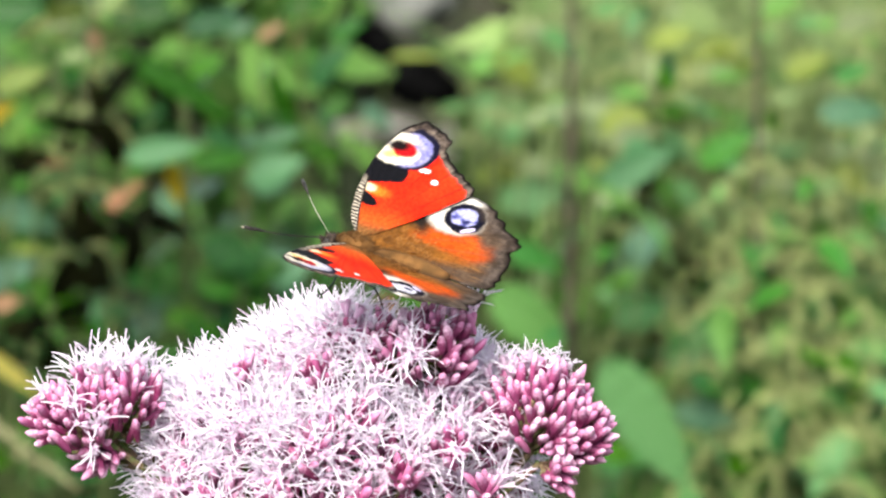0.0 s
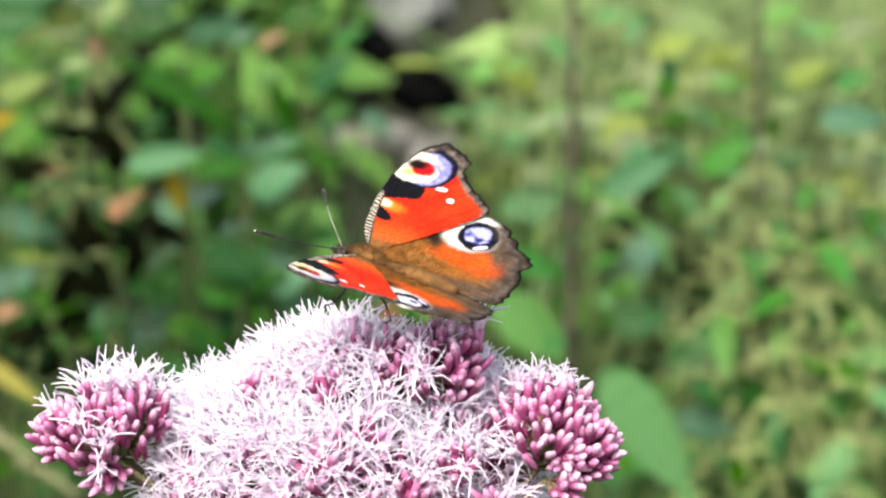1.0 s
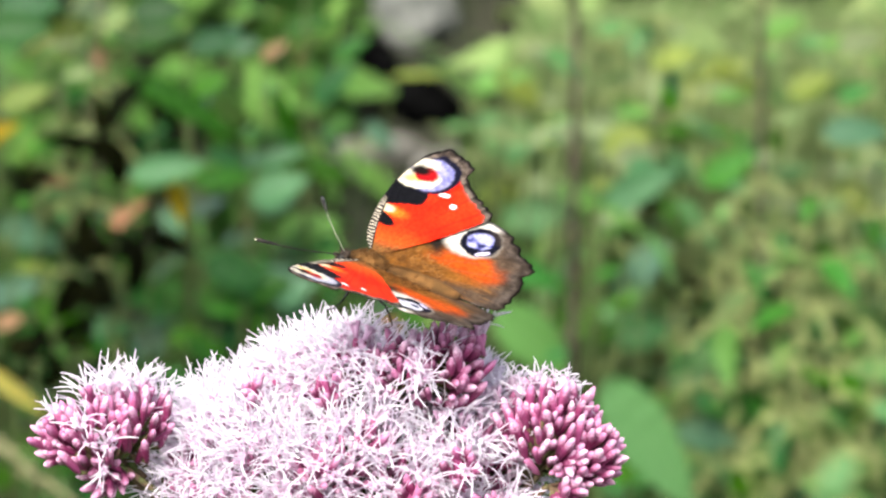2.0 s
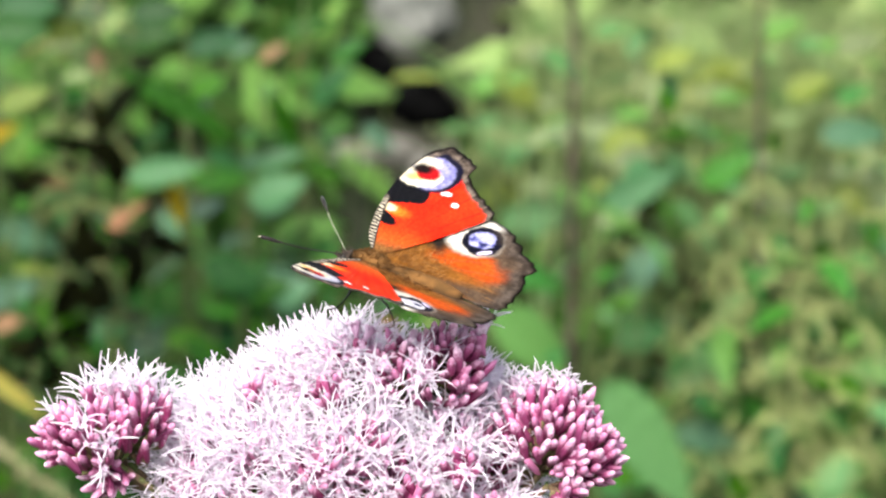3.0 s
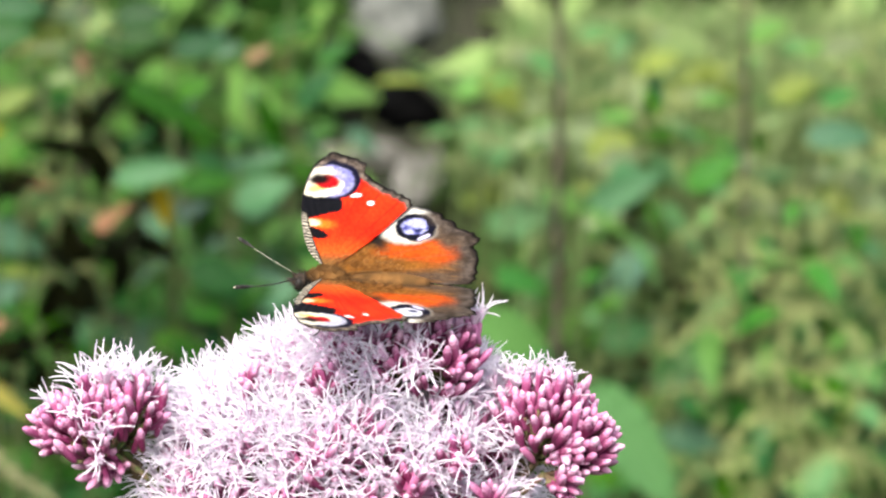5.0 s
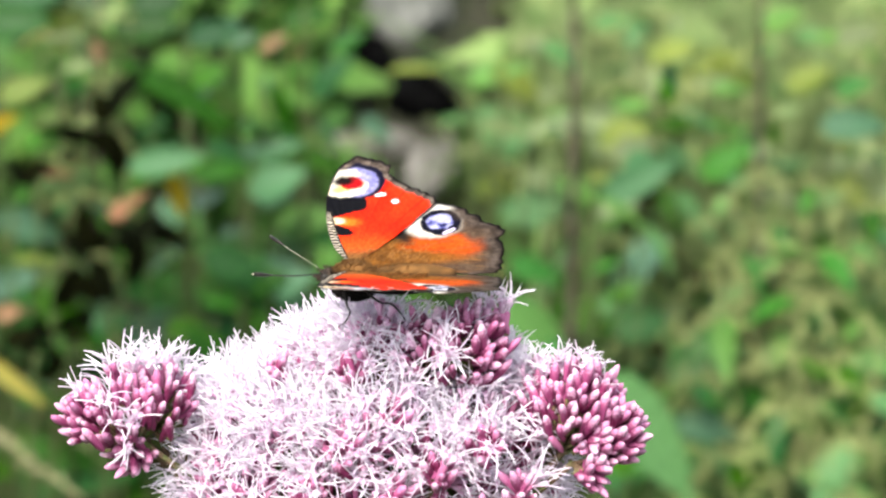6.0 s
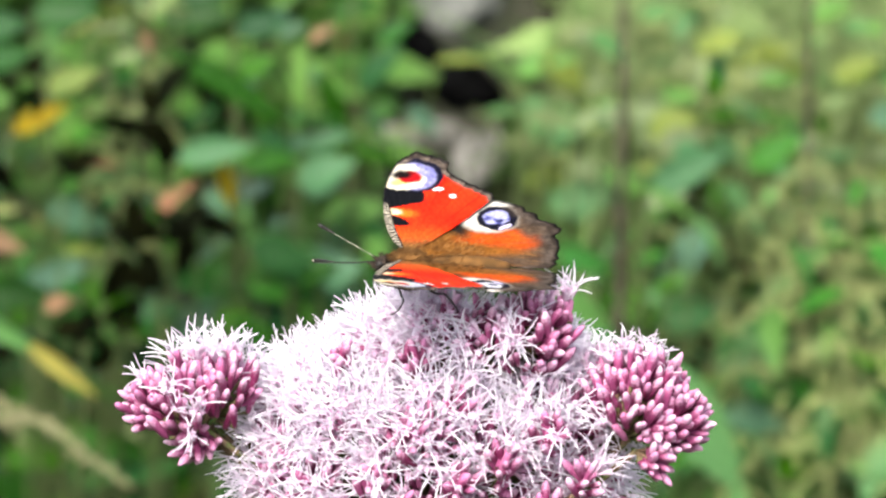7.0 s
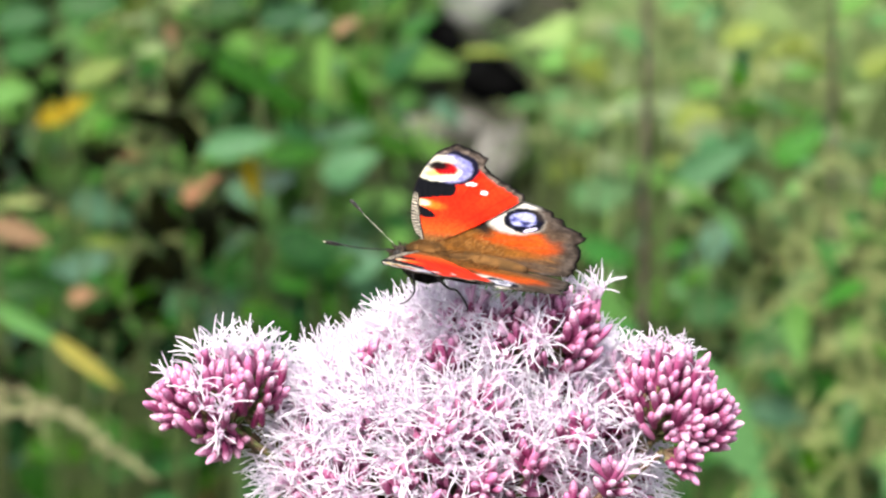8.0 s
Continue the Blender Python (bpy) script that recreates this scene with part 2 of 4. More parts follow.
# side -1: the whitish sheen of a low view is painted into the eyespots
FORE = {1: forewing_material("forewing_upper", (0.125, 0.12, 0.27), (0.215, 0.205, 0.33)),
        -1: forewing_material("forewing_upper_sheen", (0.26, 0.25, 0.31), (0.40, 0.38, 0.41))}
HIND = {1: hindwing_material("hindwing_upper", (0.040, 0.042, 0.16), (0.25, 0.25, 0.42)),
        -1: hindwing_material("hindwing_upper_sheen", (0.10, 0.10, 0.17), (0.42, 0.41, 0.44))}
UNDER = spotted("wing_underside", (0.004, 0.0035, 0.003), (0.014, 0.011, 0.009), 700, 0.85)
FUR = spotted("brown_fur", (0.11, 0.045, 0.010), (0.26, 0.120, 0.034), 900, 0.9)
# darkens downward: black fur underneath, and the body's own shade painted in with it
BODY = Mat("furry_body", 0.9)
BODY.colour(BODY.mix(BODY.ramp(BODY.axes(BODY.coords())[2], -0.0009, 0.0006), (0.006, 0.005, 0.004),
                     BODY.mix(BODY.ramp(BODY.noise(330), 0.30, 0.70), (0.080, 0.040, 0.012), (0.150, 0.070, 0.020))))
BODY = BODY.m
DARK_FUR = spotted("dark_fur", (0.014, 0.011, 0.009), (0.05, 0.035, 0.025), 900, 0.85)
CHITIN = spotted("black_chitin", (0.010, 0.009, 0.008), (0.035, 0.030, 0.026), 1500, 0.4)
PALE_FEELER = spotted("pale_grey_feeler", (0.12, 0.13, 0.09), (0.30, 0.30, 0.22), 1500, 0.6)
PALE_TIP = simple("pale_tip", (0.75, 0.68, 0.50), 0.6)
BUD = bud_material()
STYLE = Mat("pale_styles", 0.55, 0.45)
STYLE.colour(STYLE.mix(STYLE.n("ShaderNodeNewGeometry").outputs["Random Per Island"], (0.84, 0.74, 0.85), (0.93, 0.91, 0.94)))
STYLE = STYLE.m
FLORET = Mat("pink_florets", 0.55, 0.25)
FLORET.colour(FLORET.mix(FLORET.n("ShaderNodeNewGeometry").outputs["Random Per Island"], (0.60, 0.34, 0.51), (0.88, 0.74, 0.84)))
FLORET = FLORET.m
ROSY = Mat("rosy_buds", 0.5, 0.12)
ROSY.colour(ROSY.mix(ROSY.n("ShaderNodeNewGeometry").outputs["Random Per Island"], (0.24, 0.030, 0.10), (0.56, 0.22, 0.38)))
ROSY = ROSY.m
STALK = spotted("green_stalk", (0.09, 0.12, 0.035), (0.17, 0.10, 0.07), 260, 0.6)


# ---- mesh tools ----
def part(name, bm, material, parent=None, label="", smooth=True):
    data = bpy.data.meshes.new(name)
    bm.to_mesh(data)
    bm.free()
    for mat in material if isinstance(material, (list, tuple)) else [material]:
        data.materials.append(mat)
    if smooth:
        data.polygons.foreach_set("use_smooth", [True] * len(data.polygons))
    ob = new(name, data)
    ob.parent = parent
    return tagged(ob, label)


def from_lists(name, verts, faces, material, parent=None, label="", smooth=True):
    data = bpy.data.meshes.new(name)
    data.from_pydata(verts, [], faces)
    data.materials.append(material)
    if smooth:
        data.polygons.foreach_set("use_smooth", [True] * len(data.polygons))
    ob = new(name, data)
    ob.parent = parent
    return tagged(ob, label)


def share(name, data, parent, m):
    ob = new(name, data)
    ob.parent = parent
    ob.matrix_basis = m
    return ob


def thing(name, m, label, category, group="", kind=""):
    ob = new(name)
    ob.empty_display_size = 0.01
    ob.matrix_basis = m
    return tagged(ob, label, category, group, kind)


def tube(verts, faces, points, radii, sides=5, cap=True):
    """Adds a tapering tube along points to the lists."""
    start = len(verts)
    pts = [Vector(p) for p in points]
    for i, p in enumerate(pts):
        way = (pts[min(i + 1, len(pts) - 1)] - pts[max(i - 1, 0)]).normalized()
        side = way.cross(Vector((0.31, 0.17, 0.93)) if abs(way.z) < 0.9 else Vector((1, 0.1, 0))).normalized()
        other = way.cross(side)
        for k in range(sides):
            a = 2 * math.pi * k / sides
            verts.append(p + radii[i] * (math.cos(a) * side + math.sin(a) * other))
    for i in range(len(pts) - 1):
        for k in range(sides):
            a, b = start + i * sides + k, start + i * sides + (k + 1) % sides
            faces.append((a, b, b + sides, a + sides))
    if cap:
        faces.append(tuple(range(start + sides - 1, start - 1, -1)))
        faces.append(tuple(range(len(verts) - sides, len(verts))))


def turned(profile, sides=8):
    """Verts and faces of a turned shape about z from (z, radius) pairs."""
    verts, faces = [], []
    for z, r in profile:
        for k in range(sides):
            a = 2 * math.pi * k / sides
            verts.append(Vector((r * math.cos(a), r * math.sin(a), z)))
    for i in range(len(profile) - 1):
        for k in range(sides):
            a, b = i * sides + k, i * sides + (k + 1) % sides
            faces.append((a, b, b + sides, a + sides))
    faces.append(tuple(range(sides - 1, -1, -1)))
    faces.append(tuple(range(len(verts) - sides, len(verts))))
    return verts, faces


def add(verts, faces, more, m):
    start = len(verts)
    verts.extend(m @ p for p in more[0])
    faces.extend(tuple(i + start for i in f) for f in more[1])


def spline(points, n):
    """n+1 points evenly along a smooth curve through the given ones."""
    pts = [Vector((*p, 0)) if len(p) == 2 else Vector(p) for p in points]
    full = [2 * pts[0] - pts[1], *pts, 2 * pts[-1] - pts[-2]]
    fine = []
    for i in range(1, len(full) - 2):
        a, b, c, d = full[i - 1:i + 3]
        for k in range(24):
            t = k / 24
            fine.append(0.5 * (2 * b + (c - a) * t + (2 * a - 5 * b + 4 * c - d) * t * t + (3 * b - a - 3 * c + d) * t ** 3))
    fine.append(pts[-1])
    run = [0.0]
    for a, b in zip(fine, fine[1:]):
        run.append(run[-1] + (b - a).length)
    out, j = [], 0
    for i in range(n + 1):
        want = run[-1] * i / n
        while j < len(run) - 2 and run[j + 1] < want:
            j += 1
        u = (want - run[j]) / max(run[j + 1] - run[j], 1e-9)
        out.append(fine[j].lerp(fine[j + 1], min(max(u, 0), 1)))
    return out


def aim(place, way, spin=0.0, size=1.0):
    """A pose at place with +z along way."""
    q = Vector(way).to_track_quat("Z", "Y")
    return Matrix.Translation(place) @ q.to_matrix().to_4x4() @ Matrix.Rotation(spin, 4, "Z") @ Matrix.Scale(size, 4)


# ---- the ground: level in front, a bank behind ----
def ground_height(x, y):
    t = min(max((y - 1.5) / 2.1, 0), 1)
    h = t * t * (3 - 2 * t) + 0.25 * min(max((y - 3.6) / 8, 0), 1)
    return h + 0.05 * noise.noise((x * 2.1, y * 2.1, 0)) + 0.015 * noise.noise((x * 11, y * 11, 3))


def build_ground():
    xs = sorted({round(s * v, 3) for v in [0, .05, .1, .15, .2, .25, .3, .35, .4, .45, .5, .55, .6, .7, .8, .9, 1, 1.2, 1.5, 2, 3, 5, 9, 20, 60, 250, 900] for s in (-1, 1)})
    ys = [-900, -250, -60, -20, -8, -4, -2, -1, -.5, 0, .3, .6, .9, 1.1, 1.3, 1.45] + [1.5 + .05 * i for i in range(44)] + [3.8, 4.2, 5, 6, 8, 12, 20, 60, 250, 900]
    verts = [(x, y, ground_height(x, y)) for y in ys for x in xs]
    w = len(xs)
    faces = [(j * w + i, j * w + i + 1, (j + 1) * w + i + 1, (j + 1) * w + i) for j in range(len(ys) - 1) for i in range(w - 1)]
    m = Mat("dark_soil", 0.95)
    c = m.mix(m.ramp(m.noise(9.0, 5.0), 0.4, 0.65), (0.013, 0.015, 0.009), (0.032, 0.032, 0.020))
    c = m.mix(m.ramp(m.noise(45.0, 3.0), 0.55, 0.7, 0, 0.7), c, (0.014, 0.030, 0.007))
    m.colour(c).bump(m.noise(60, 4.0), 0.01)
    ob = from_lists("ground", verts, faces, m.m)
    tagged(ob, "dark earth bank with leaf litter and moss", "ground", kind="structure")


build_ground()

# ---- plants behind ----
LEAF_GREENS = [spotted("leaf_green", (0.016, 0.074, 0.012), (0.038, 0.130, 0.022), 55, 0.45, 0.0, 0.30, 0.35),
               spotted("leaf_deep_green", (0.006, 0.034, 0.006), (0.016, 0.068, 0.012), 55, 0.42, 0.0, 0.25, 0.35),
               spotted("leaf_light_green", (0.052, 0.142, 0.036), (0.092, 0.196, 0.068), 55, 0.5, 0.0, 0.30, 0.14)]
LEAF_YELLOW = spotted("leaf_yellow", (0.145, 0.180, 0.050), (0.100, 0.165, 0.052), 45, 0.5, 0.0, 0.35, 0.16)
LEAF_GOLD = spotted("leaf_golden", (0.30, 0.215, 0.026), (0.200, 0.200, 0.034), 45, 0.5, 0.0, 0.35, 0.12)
LEAF_BROWN = spotted("leaf_withered", (0.11, 0.060, 0.032), (0.19, 0.11, 0.065), 50, 0.8, 0.0, 0.2, 0.3)
# near-black blades: the shade in gaps of the thicket is put into their colour
LEAF_GAP_SHADE = spotted("leaf_gap_shade", (0.0015, 0.002, 0.001), (0.005, 0.006, 0.0025), 50, 1.0, 0.0, 0.05, 0.3)
LEAF_GAP_SHADE.node_tree.nodes["Principled BSDF"].inputs["Specular IOR Level"].default_value = 0.0
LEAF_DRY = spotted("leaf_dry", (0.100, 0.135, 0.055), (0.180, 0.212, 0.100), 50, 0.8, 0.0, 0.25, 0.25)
LEAF_BLUE = spotted("leaf_grey_green", (0.036, 0.088, 0.046), (0.062, 0.126, 0.070), 50, 0.35, 0.0, 0.2, 0.25)
NETTLE_STALK = spotted("nettle_stalk", (0.030, 0.055, 0.014), (0.060, 0.075, 0.025), 60, 0.7)
WOODY = spotted("grey_brown_stalk", (0.024, 0.018, 0.013), (0.062, 0.048, 0.036), 50, 0.85)
CATKIN = spotted("dry_catkins", (0.195, 0.240, 0.080), (0.340, 0.362, 0.148), 120, 0.9)


def leaf_mesh(name, material, length=1.0, width=.48, teeth=11, droop=.25, fold=.12):
    """A toothed, folded leaf along +x, one unit long, with an upper and an under side."""
    verts, faces = [], []
    n = teeth * 2
    for i in range(n + 1):
        t = i / n
        w = width * .5 * (math.sin(math.pi * t ** .72) ** .85) * (1 + (.10 if i % 2 else -.10)) + (.004 if i in (0, n) else 0)
        z = -droop * t * t
        for s in (-1, -.5, 0, .5, 1):
            verts.append((t * length, s * w, z + fold * abs(s) * w * 2 - (.02 if s == 0 else 0) + .012 * math.sin(t * 40) * abs(s)))
    for i in range(n):
        for k in range(4):
            a = i * 5 + k
            faces.append((a, a + 5, a + 6, a + 1))
    data = bpy.data.meshes.new(name)
    data.from_pydata(verts, [], faces)
    data.materials.append(material)
    data.polygons.foreach_set("use_smooth", [True] * len(faces))
    return data


LEAVES = {}
for key, mat in (("green", LEAF_GREENS[0]), ("deep", LEAF_GREENS[1]), ("light", LEAF_GREENS[2]), ("yellow", LEAF_YELLOW), ("gold", LEAF_GOLD), ("brown", LEAF_BROWN), ("gap_shade", LEAF_GAP_SHADE), ("dry", LEAF_DRY), ("blue", LEAF_BLUE)):
    LEAVES[key] = [leaf_mesh("leaf", mat, 1, w, 11, d, f) for w, d, f in ((.50, .22, .14), (.42, .42, .2), (.60, .10, .08), (.20, .16, .2), (.38, .08, .10))]


def leaf_pose(place, heading, pitch, roll, size):
    return Matrix.Translation(place) @ Euler((radians(roll), radians(-pitch), radians(heading)), "XYZ").to_matrix().to_4x4() @ Matrix.Scale(size, 4)


def string_mesh(fat, knots=46, material=CATKIN, droop=.75, sway=0.0, seed=3):
    """A drooping, branching string of tiny dry flowers, gathered in knots."""
    r2 = random.Random(seed)
    verts, faces = [], []

    def along(t):
        return Vector((t * .8, sway * math.sin(t * 5 + seed), .25 * t - droop * t * t + .03 * math.sin(t * 9 + seed)))

    tube(verts, faces, [along(i / 8) for i in range(9)], [.008] * 9, 4)
    bead = turned([(-.6, .35), (0, .8), (.6, .35)], 5)
    twigs = [(r2.uniform(.25, .8), Vector((r2.uniform(-.1, .2), r2.uniform(-.25, .25), r2.uniform(-.25, .02)))) for _ in range(4)]
    for i in range(52):
        t = .12 + .88 * int(i * knots / 52) / knots
        p = along(t) + Vector((r2.uniform(-1, 1), r2.uniform(-1, 1), r2.uniform(-1, 1))) * .04
        if i % 3 == 0:
            root, way = r2.choice(twigs)
            p = along(root) + way * r2.random() + Vector((r2.uniform(-1, 1), 0, r2.uniform(-1, 1))) * .02
        add(verts, faces, bead, Matrix.Translation(p) @ Matrix.Scale(r2.uniform(.013, .030) * fat, 4))
    data = bpy.data.meshes.new("flower_string")
    data.from_pydata(verts, [], faces)
    data.materials.append(material)
    return data


STRINGS = [string_mesh(.95, 46, CATKIN, .75, .05, 3), string_mesh(.85, 40, CATKIN, 1.05, .10, 4), string_mesh(1.0, 30, CATKIN, .45, .08, 5), string_mesh(.8, 46, CATKIN, .9, .14, 6)]
SEEDS = string_mesh(.95, 11, spotted("pale_seeds", (0.17, 0.17, 0.080), (0.30, 0.28, 0.15), 120, 0.9))


def nettle(x, y, top, seed, kinds, label, strings=0, leaf_size=.075, spacing=.062, stalk=NETTLE_STALK, lean=(0, 0), thick=.0020, string_size=.055):
    r = random.Random(seed)
    foot = Vector((x, y, ground_height(x, y) - .02))
    plant = thing("nettle", Matrix.Translation(foot), label, "nettle", "nettles on the bank")
    high = top - foot.z
    line = spline([(-lean[0], -lean[1], 0), (-lean[0] * .4 + r.uniform(-.01, .01), -lean[1] * .4, high * .5), (0, 0, high)], 12)
    v, f = [], []
    tube(v, f, line, [thick * (1.1 - .75 * i / 12) for i in range(13)], 6)
    from_lists("stem", v, f, stalk, plant)
    turn, z, i = r.uniform(0, 180), high, 0
    while z > high * .18 and i < 17:
        k = z / high * 12
        at = line[int(min(k, 11))].lerp(line[int(min(k, 11)) + 1], k - int(min(k, 11)))
        grow = min(1, .35 + i * .2)
        for s in (0, 180):
            if r.random() < .93:
                mesh = r.choice(LEAVES[r.choice(kinds)][:3])
                h = turn + s + r.uniform(-18, 18)
                share("leaf", mesh, plant, leaf_pose(at + Vector((math.cos(radians(h)), math.sin(radians(h)), 0)) * .008, h, r.uniform(-45, 20) - 6, r.uniform(-25, 25), leaf_size * grow * r.uniform(.75, 1.25)))
        if i < strings:
            for s in r.sample((50, 130, 230, 310, 0, 180), 5):
                share("flower_string", r.choice(STRINGS), plant, leaf_pose(at, turn + s + r.uniform(-25, 25), r.uniform(-40, 30), r.uniform(-20, 20), string_size * min(1, grow + .2) * r.uniform(.6, 1.05)))
        turn, z, i = turn + 90 + r.uniform(-15, 15), z - spacing * r.uniform(.8, 1.2), i + 1
    return plant


def broad_plant(x, y, z, kind, rise, roll, size, label, which=0):
    """One broad leaf on a long stalk from the ground, or a whorl of near-black narrow ones that imitates a shaded gap;
    rise: how steeply it points up or down.
    """
    foot = Vector((x - .03, y + .05, 0))
    foot.z = ground_height(foot.x, foot.y) - .02
    plant = thing("herb", Matrix.Translation(foot), label, "plant", "herbs on the bank")
    at = Vector((x, y, z)) - foot
    v, f = [], []
    tube(v, f, spline([(0, 0, 0), tuple(at * .55 + Vector((0, .012, .02))), tuple(at)], 8), [.002 - .00012 * i for i in range(9)], 5)
    from_lists("stalk", v, f, NETTLE_STALK, plant)
    if kind != "gap_shade":
        share("leaf", LEAVES[kind][which], plant, leaf_pose(at, -8, rise, roll, size))
        return
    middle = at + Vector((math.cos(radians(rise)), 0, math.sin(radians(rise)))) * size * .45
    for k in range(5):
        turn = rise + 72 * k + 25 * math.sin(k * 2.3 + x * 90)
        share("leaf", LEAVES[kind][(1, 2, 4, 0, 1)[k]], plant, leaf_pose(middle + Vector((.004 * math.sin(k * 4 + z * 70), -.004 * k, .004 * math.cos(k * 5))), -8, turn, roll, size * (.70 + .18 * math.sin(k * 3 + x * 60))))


def seed_head(x, y, z, rise, size, label):
    """A pale seed string arching out from a thin stalk."""
    foot = Vector((x - .05, y + .02, 0))
    foot.z = ground_height(foot.x, foot.y) - .02
    plant = thing("grass", Matrix.Translation(foot), label, "grass")
    at = Vector((x, y, z)) - foot
    v, f = [], []
    tube(v, f, spline([(0, 0, 0), tuple(at * .6 + Vector((-.01, 0, .02))), tuple(at)], 8), [.0014 - .0001 * i for i in range(9)], 5)
    from_lists("stalk", v, f, CATKIN, plant)
    for k, (turn, grow) in enumerate(((0, 1.0), (14, .8), (-16, .6), (8, .45))):
        share("seed_string", SEEDS, plant, leaf_pose(at - Vector((.012 * k, 0, -.004 * k)), turn, rise + 9 * k, 0, size * grow))


NETTLE_LABEL = "green nettle with toothed leaves in pairs on the bank"
FLOWERING = "flowering nettle with drooping strings of dry catkins"


LEAF_LABELS = {"gold": "golden yellow end of a withering leaf", "deep": "deep green leaf low on the bank", "green": "mid green toothed leaf on the bank", "light": "light green leaf standing out of the thicket", "blue": "dull grey-green leaf among nettles", "yellow": "yellow withering leaf among green ones",
               "brown": "curled pinkish brown dead leaf", "gap_shade": "near-black leaves added to imitate a shaded gap in the thicket", "dry": "pale dry leaf high on the bank"}
# leaves that stand out, patch by patch: foot of the blade, kind, rise, roll, length, shape
LEFT = (
    (-0.168, 1.860, 0.836, "blue", 12, 62, 0.043, 4),
    (-0.146, 1.870, 0.832, "gold", -75, 60, 0.026, 4),
    (-0.178, 1.860, 0.804, "brown", 59, 50, 0.026, 1),
    (-0.178, 1.920, 0.881, "deep", -25, 52, 0.077, 3),
    (-0.244, 1.930, 0.858, "yellow", 27, 60, 0.031, 0),
    (-0.244, 1.970, 0.874, "light", -9, 60, 0.042, 1),
    (-0.143, 1.980, 0.858, "green", 28, 60, 0.024, 2),
    (-0.126, 2.050, 0.869, "blue", 14, 60, 0.020, 2),
    (-0.105, 2.020, 0.868, "brown", 45, 55, 0.018, 1),
    (-0.077, 2.080, 0.830, "green", 53, 60, 0.034, 0),
    (-0.249, 1.950, 0.788, "blue", -15, 60, 0.037, 0),
)
LEFT_LOW = (
    (-0.223, 1.980, 0.729, "deep", 20, 60, 0.037, 0),
    (-0.181, 1.960, 0.747, "deep", -12, 60, 0.037, 1),
    (-0.138, 2.000, 0.754, "deep", -15, 60, 0.037, 2),
    (-0.247, 1.970, 0.751, "blue", 14, 60, 0.026, 2),
    (-0.229, 1.700, 0.778, "gold", -37, 72, 0.043, 3),
    (-0.240, 1.860, 0.754, "brown", 22, 55, 0.016, 2),
    (-0.210, 1.950, 0.766, "green", -27, 60, 0.021, 0),
    (-0.122, 2.050, 0.717, "green", 22, 60, 0.036, 2),
    (-0.117, 2.100, 0.757, "green", -14, 60, 0.042, 0),
    (-0.144, 2.000, 0.800, "green", 17, 60, 0.034, 1),
    (-0.232, 1.990, 0.802, "green", -10, 60, 0.036, 0),
    (-0.150, 2.020, 0.705, "deep", 9, 60, 0.040, 0),
    (-0.117, 2.040, 0.818, "green", 9, 55, 0.030, 3),
)
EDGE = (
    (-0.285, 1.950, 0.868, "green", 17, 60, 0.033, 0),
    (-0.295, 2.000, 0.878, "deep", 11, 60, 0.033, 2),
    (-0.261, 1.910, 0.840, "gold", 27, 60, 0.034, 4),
    (-0.283, 1.880, 0.836, "gap_shade", -45, 60, 0.030, 2),
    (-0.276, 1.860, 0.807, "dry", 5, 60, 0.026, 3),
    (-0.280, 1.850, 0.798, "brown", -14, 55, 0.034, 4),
    (-0.281, 1.880, 0.797, "gap_shade", 4, 60, 0.024, 2),
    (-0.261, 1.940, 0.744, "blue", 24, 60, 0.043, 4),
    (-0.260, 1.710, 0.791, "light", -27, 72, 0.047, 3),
    (-0.275, 1.800, 0.727, "gap_shade", 37, 60, 0.029, 2),
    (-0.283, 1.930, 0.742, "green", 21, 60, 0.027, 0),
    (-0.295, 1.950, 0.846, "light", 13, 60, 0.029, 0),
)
# near-black leaves added in place of the shaded gaps on the left
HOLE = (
    (-0.205, 1.840, 0.772, "gap_shade", -11, 60, 0.030, 0),
    (-0.215, 1.820, 0.746, "gap_shade", 21, 60, 0.025, 2),
    (-0.195, 1.880, 0.842, "gap_shade", 43, 60, 0.040, 2),
    (-0.174, 1.840, 0.809, "gap_shade", -15, 60, 0.034, 2),
    (-0.207, 1.840, 0.790, "gap_shade", 12, 60, 0.043, 2),
    (-0.231, 1.880, 0.836, "gap_shade", -60, 60, 0.024, 0),
    (-0.226, 1.840, 0.741, "gap_shade", -7, 60, 0.024, 2),
    (-0.116, 2.050, 0.889, "gap_shade", 22, 60, 0.018, 0),
    (-0.077, 2.100, 0.778, "gap_shade", 37, 60, 0.017, 0),
    (-0.203, 1.900, 0.847, "gap_shade", -45, 60, 0.022, 0),
    (-0.240, 1.830, 0.750, "gap_shade", -23, 60, 0.022, 0),
    (-0.262, 1.900, 0.866, "gap_shade", 20, 60, 0.026, 0),
    (-0.160, 1.930, 0.862, "gap_shade", -30, 60, 0.022, 0),
)
